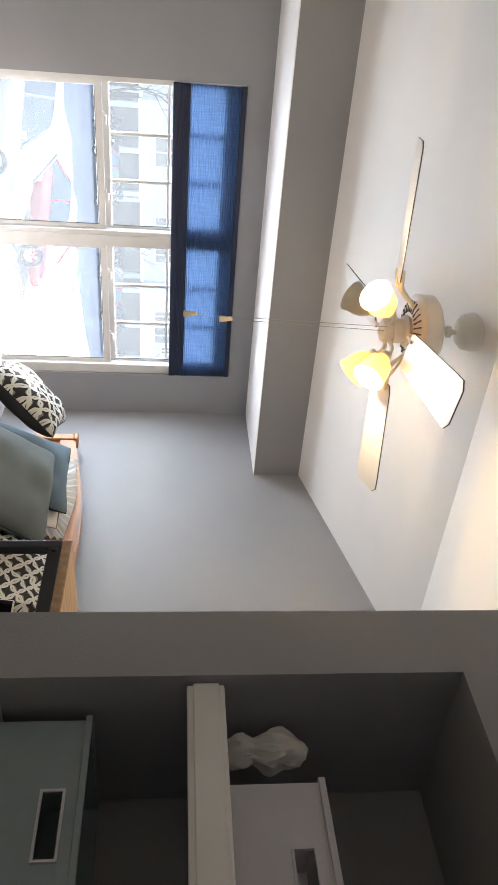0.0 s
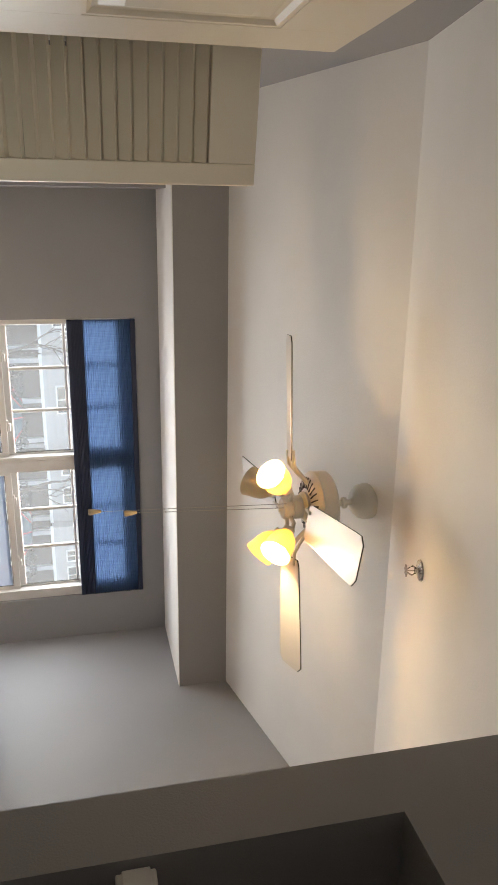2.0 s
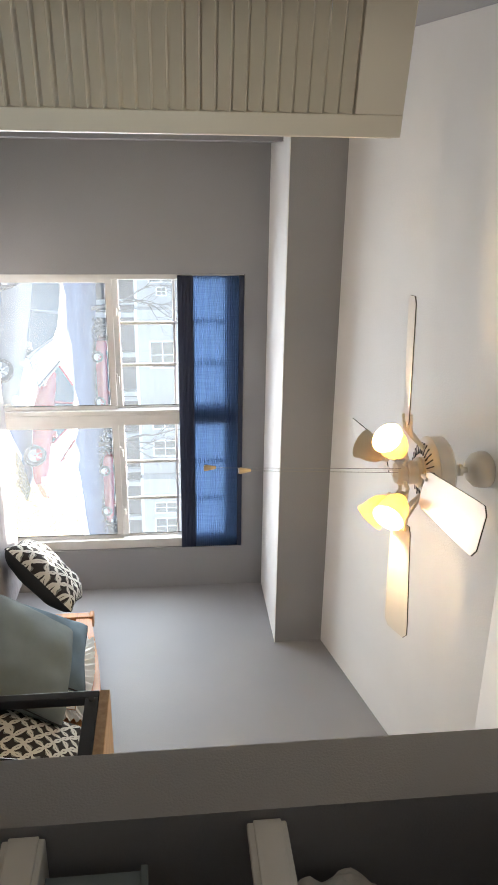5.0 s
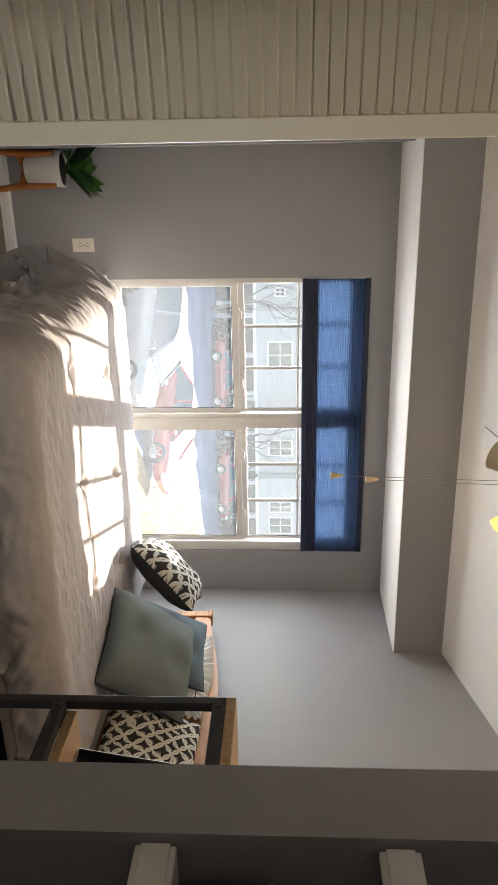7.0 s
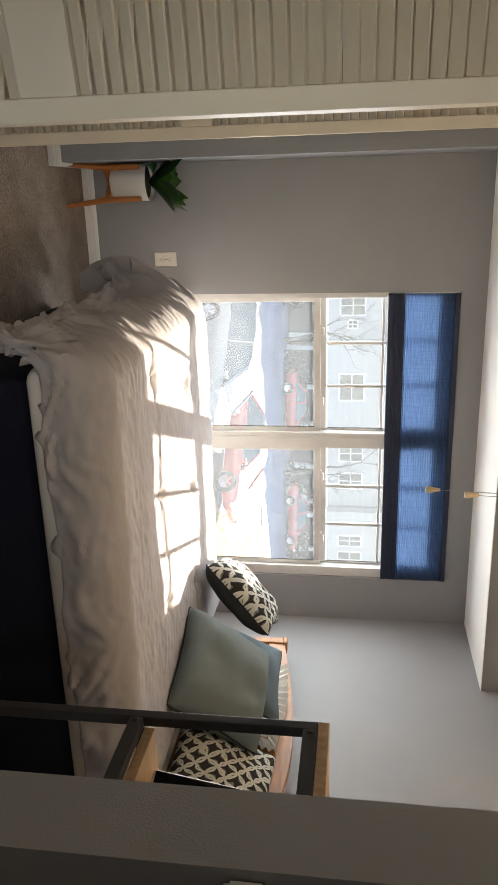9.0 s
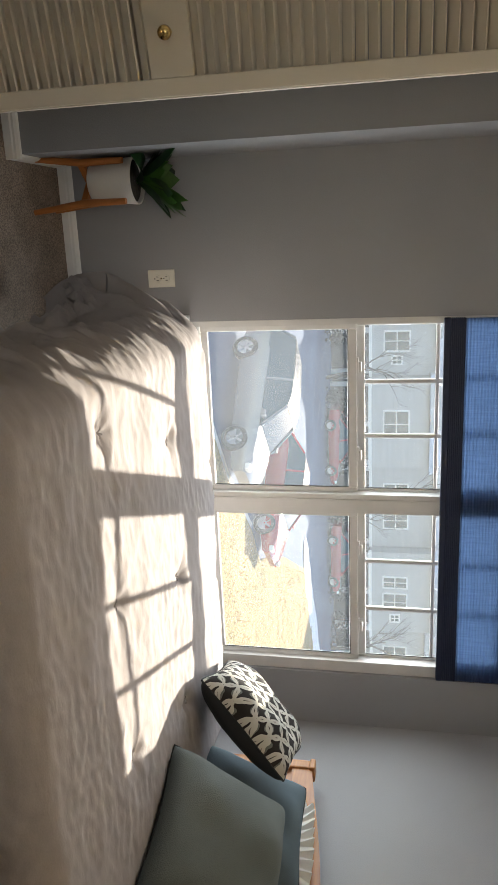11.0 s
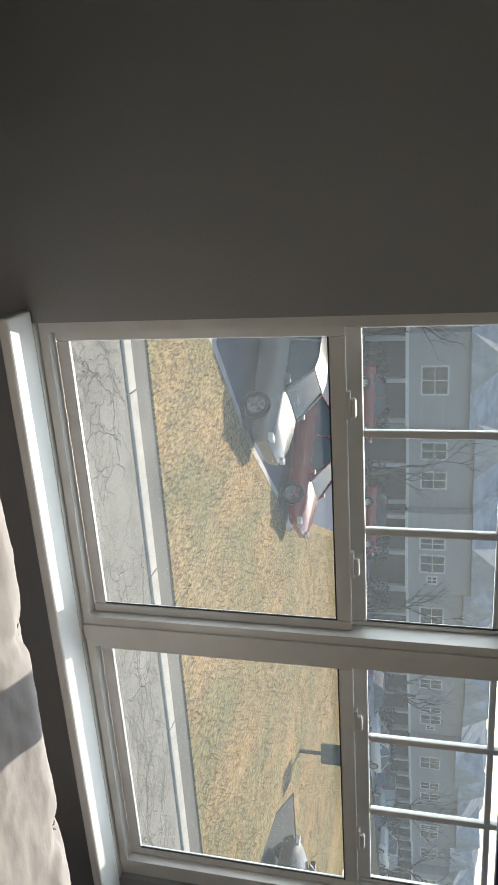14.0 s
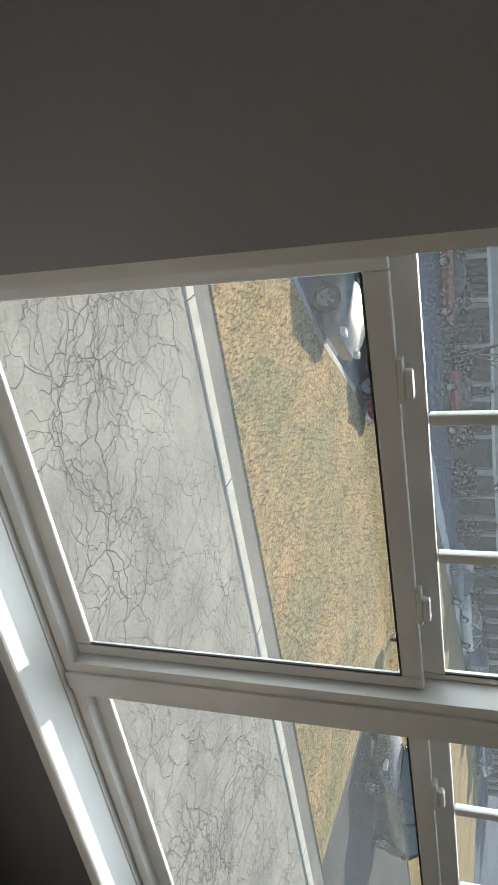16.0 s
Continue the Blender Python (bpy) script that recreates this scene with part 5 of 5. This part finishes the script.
# notice board on a post
sg = thing("sign_board", "grey-green notice board on a short post", "sign", (17.97, 18.9, G + 0.02), -14)
bm = bmesh.new()
box(bm, -0.05, -0.05, 0, 0.05, 0.05, 0.75, 0.01)
part("post", bm, M["darkasphalt"], sg)
bm = bmesh.new()
box(bm, -0.36, -0.04, 0.74, 0.36, 0.04, 1.46, 0.05, 3)
M["signgreen"] = mat("grey_green_board", (0.075, 0.10, 0.095), 0.7)
part("board", bm, M["signgreen"], sg)

# townhouses
M["siding"] = mat("pale_grey_siding", (0.47, 0.455, 0.44), 0.8, var=0.06, scale=0.6, bump=0.3, bscale=3, stretch=(0.2, 0.2, 6))
# garage level lies in shade; its brown is darkened to carry that
M["darkbase"] = mat("shaded_brown_garage_level", (0.075, 0.065, 0.06), 0.85, var=0.05, scale=0.25, spec=0.1)
M["roofsnow"] = mat("frosted_shingle_roof", (0.60, 0.61, 0.63), 0.85, var=0.15, scale=1.2, bump=0.4, bscale=8)
M["winglass"] = mat("far_window_glass", (0.05, 0.07, 0.08), 0.1, spec=0.8)


def house(x, y, w, rz, tall, seed):
    r = random.Random(seed)
    h = thing("townhouse", "pale grey sided townhouse with shade painted on its garage level and a frosted roof", "house", (x, y, G), rz, "townhouse row")
    bm = bmesh.new()
    box(bm, -w / 2, 0.3, 0, w / 2, 9, 2.5)
    part("garage_level", bm, M["darkbase"], h)
    bm = bmesh.new()
    box(bm, -w / 2, 0, 2.5, w / 2, 9, 2.5 + tall)
    part("wall", bm, M["siding"], h)
    bm = bmesh.new()
    box(bm, -w / 2 - 0.05, -0.08, 2.40, w / 2 + 0.05, 0.2, 2.60)
    part("belt_trim", bm, M["white"], h)
    for k in range(3):
        bm = bmesh.new()
        xx = -w / 2 + 0.3 + k * (w - 0.6) / 2
        box(bm, xx - 0.14, -0.06, 0, xx + 0.14, 0.29, 2.40)
        part("porch_post", bm, M["siding"], h)
    bm = bmesh.new()
    e = 2.5 + tall
    a = [bm.verts.new(p) for p in ((-w / 2 - 0.3, -0.5, e - 0.1), (w / 2 + 0.3, -0.5, e - 0.1), (w / 2 + 0.3, 4.5, e + 2.6), (-w / 2 - 0.3, 4.5, e + 2.6), (w / 2 + 0.3, 9.5, e - 0.1), (-w / 2 - 0.3, 9.5, e - 0.1))]
    bm.faces.new(a[:4]); bm.faces.new((a[3], a[2], a[4], a[5])); bm.faces.new((a[1], a[4], a[2])); bm.faces.new((a[0], a[3], a[5])); bm.faces.new((a[0], a[5], a[4], a[1]))
    roof = part("roof", bm, M["roofsnow"], h)
    gx, gw = r.choice((-1, 1)) * w * 0.2, w * 0.32
    bm = bmesh.new()
    v = [bm.verts.new(p) for p in ((gx - gw, -0.45, e - 0.05), (gx + gw, -0.45, e - 0.05), (gx, -0.45, e + 2.1), (gx - gw, 4, e - 0.05), (gx + gw, 4, e - 0.05), (gx, 4, e + 2.1))]
    for f in ((0, 1, 2), (0, 2, 5, 3), (1, 4, 5, 2), (0, 3, 4, 1), (3, 5, 4)):
        bm.faces.new([v[i] for i in f])
    part("gable", bm, M["roofsnow"], roof)
    pattern = ((0.0, 0.93), (-1.0, 0.62), (1.0, 0.62))
    cols = (pattern[:1], pattern[1:], ((-0.75, 0.45), (0.7, 0.68), (1.9, 0.32)))[seed % 3]
    for xc, ww in cols:
        zc, wh = 4.15, 0.84 if ww > 0.4 else 0.36
        bm = bmesh.new()
        for b in ((xc - ww, -0.06, zc - wh, xc - ww + 0.1, 0.02, zc + wh), (xc + ww - 0.1, -0.06, zc - wh, xc + ww, 0.02, zc + wh), (xc - ww + 0.1, -0.06, zc + wh - 0.1, xc + ww - 0.1, 0.02, zc + wh), (xc - ww + 0.1, -0.06, zc - wh, xc + ww - 0.1, 0.02, zc - wh + 0.1), (xc - 0.03, -0.05, zc - wh + 0.1, xc + 0.03, 0.02, zc + wh - 0.1), (xc - ww + 0.1, -0.05, zc - 0.03, xc - 0.03, 0.02, zc + 0.03), (xc + 0.03, -0.05, zc - 0.03, xc + ww - 0.1, 0.02, zc + 0.03)):
            box(bm, *b)
        win = part("window", bm, M["white"], h)
        bm = bmesh.new()
        box(bm, xc - ww + 0.1, -0.03, zc - wh + 0.1, xc + ww - 0.1, -0.005, zc + wh - 0.1)
        part("pane", bm, M["winglass"], win)


def row_y(x):
    """The terrace falls back from the lot towards the east."""
    return 44 + max(0, x - 26) * 0.36


for i in range(16):
    hx = -6.05 + 5.85 * i
    house(hx, row_y(hx) + (0 if i % 2 else 0.9), 5.8, 20 if hx > 26 else 0, 4.2 if i % 3 else 3.8, i)

# bare winter trees
M["bark"] = mat("grey_brown_bark", (0.13, 0.10, 0.08), 0.95, var=0.2, scale=6, bump=0.6, bscale=20)


def tree(x, y, height, seed):
    r = random.Random(seed)
    t = thing("bare_tree", "leafless winter tree with fine branches", "tree", (x, y, G))
    trunk, limbs = bmesh.new(), bmesh.new()

    def grow(p, d, length, rad, depth, bm):
        q = p
        pts, rr = [p], [rad]
        for k in range(4):
            d = (d + Vector((r.uniform(-0.2, 0.2), r.uniform(-0.2, 0.2), r.uniform(-0.05, 0.15)))).normalized()
            q = q + d * length / 4
            pts.append(q)
            rr.append(rad * (1 - 0.12 * (k + 1)))
        tube(bm, pts, rr, 6 if depth > 2 else 4)
        if depth:
            for k in range(3 if depth > 1 else 4):
                s = pts[r.choice((2, 3, 4))]
                a = r.uniform(0, 6.28)
                nd = (d + 0.8 * Vector((math.cos(a), math.sin(a), 0.3))).normalized()
                grow(s, nd, length * r.uniform(0.6, 0.8), rad * 0.5, depth - 1, limbs)
    grow(Vector((0, 0, 0)), Vector((0, 0, 1)), height * 0.4, height * 0.018, 4, trunk)
    part("trunk", trunk, M["bark"], t, "", True)
    part("limbs", limbs, M["bark"], t)


for k, (x, y, hh) in enumerate(((16.5, 41.0, 7.5), (34, 44, 8), (49, 49, 8.5), (8, 41.5, 6.5), (26.5, 42, 7), (62, 54, 9))):
    tree(x, y, hh, 40 + k)

# low dark shrubs before the houses
M["shrub"] = mat("dark_evergreen_shrub", (0.035, 0.035, 0.028), 0.9, var=0.4, scale=3)
for k in range(16):
    sx_ = 1 + k * 4.1 + rng.uniform(-1, 1)
    sb = thing("shrub", "dark clipped shrub before the houses", "shrub", (sx_, row_y(sx_) - 1.9 + rng.uniform(-0.5, 0.3), G), 0, "shrubs")
    bm = bmesh.new()
    for j in range(420):
        a, b = rng.uniform(0, 6.28), rng.random() ** 0.4
        hgt = rng.random()
        rad = 1.0 * b * math.sqrt(max(0.05, 1 - (hgt - 0.3) ** 2 * 1.4))
        p = Vector((rad * math.cos(a) * 1.3, rad * math.sin(a), hgt * 1.5))
        u = Vector((rng.uniform(-1, 1), rng.uniform(-1, 1), rng.uniform(-1, 1))).normalized() * 0.13
        w = u.orthogonal() * rng.uniform(0.5, 1)
        bm.faces.new([bm.verts.new(q) for q in (p - u, p + w, p + u)])
    part("foliage", bm, M["shrub"], sb)
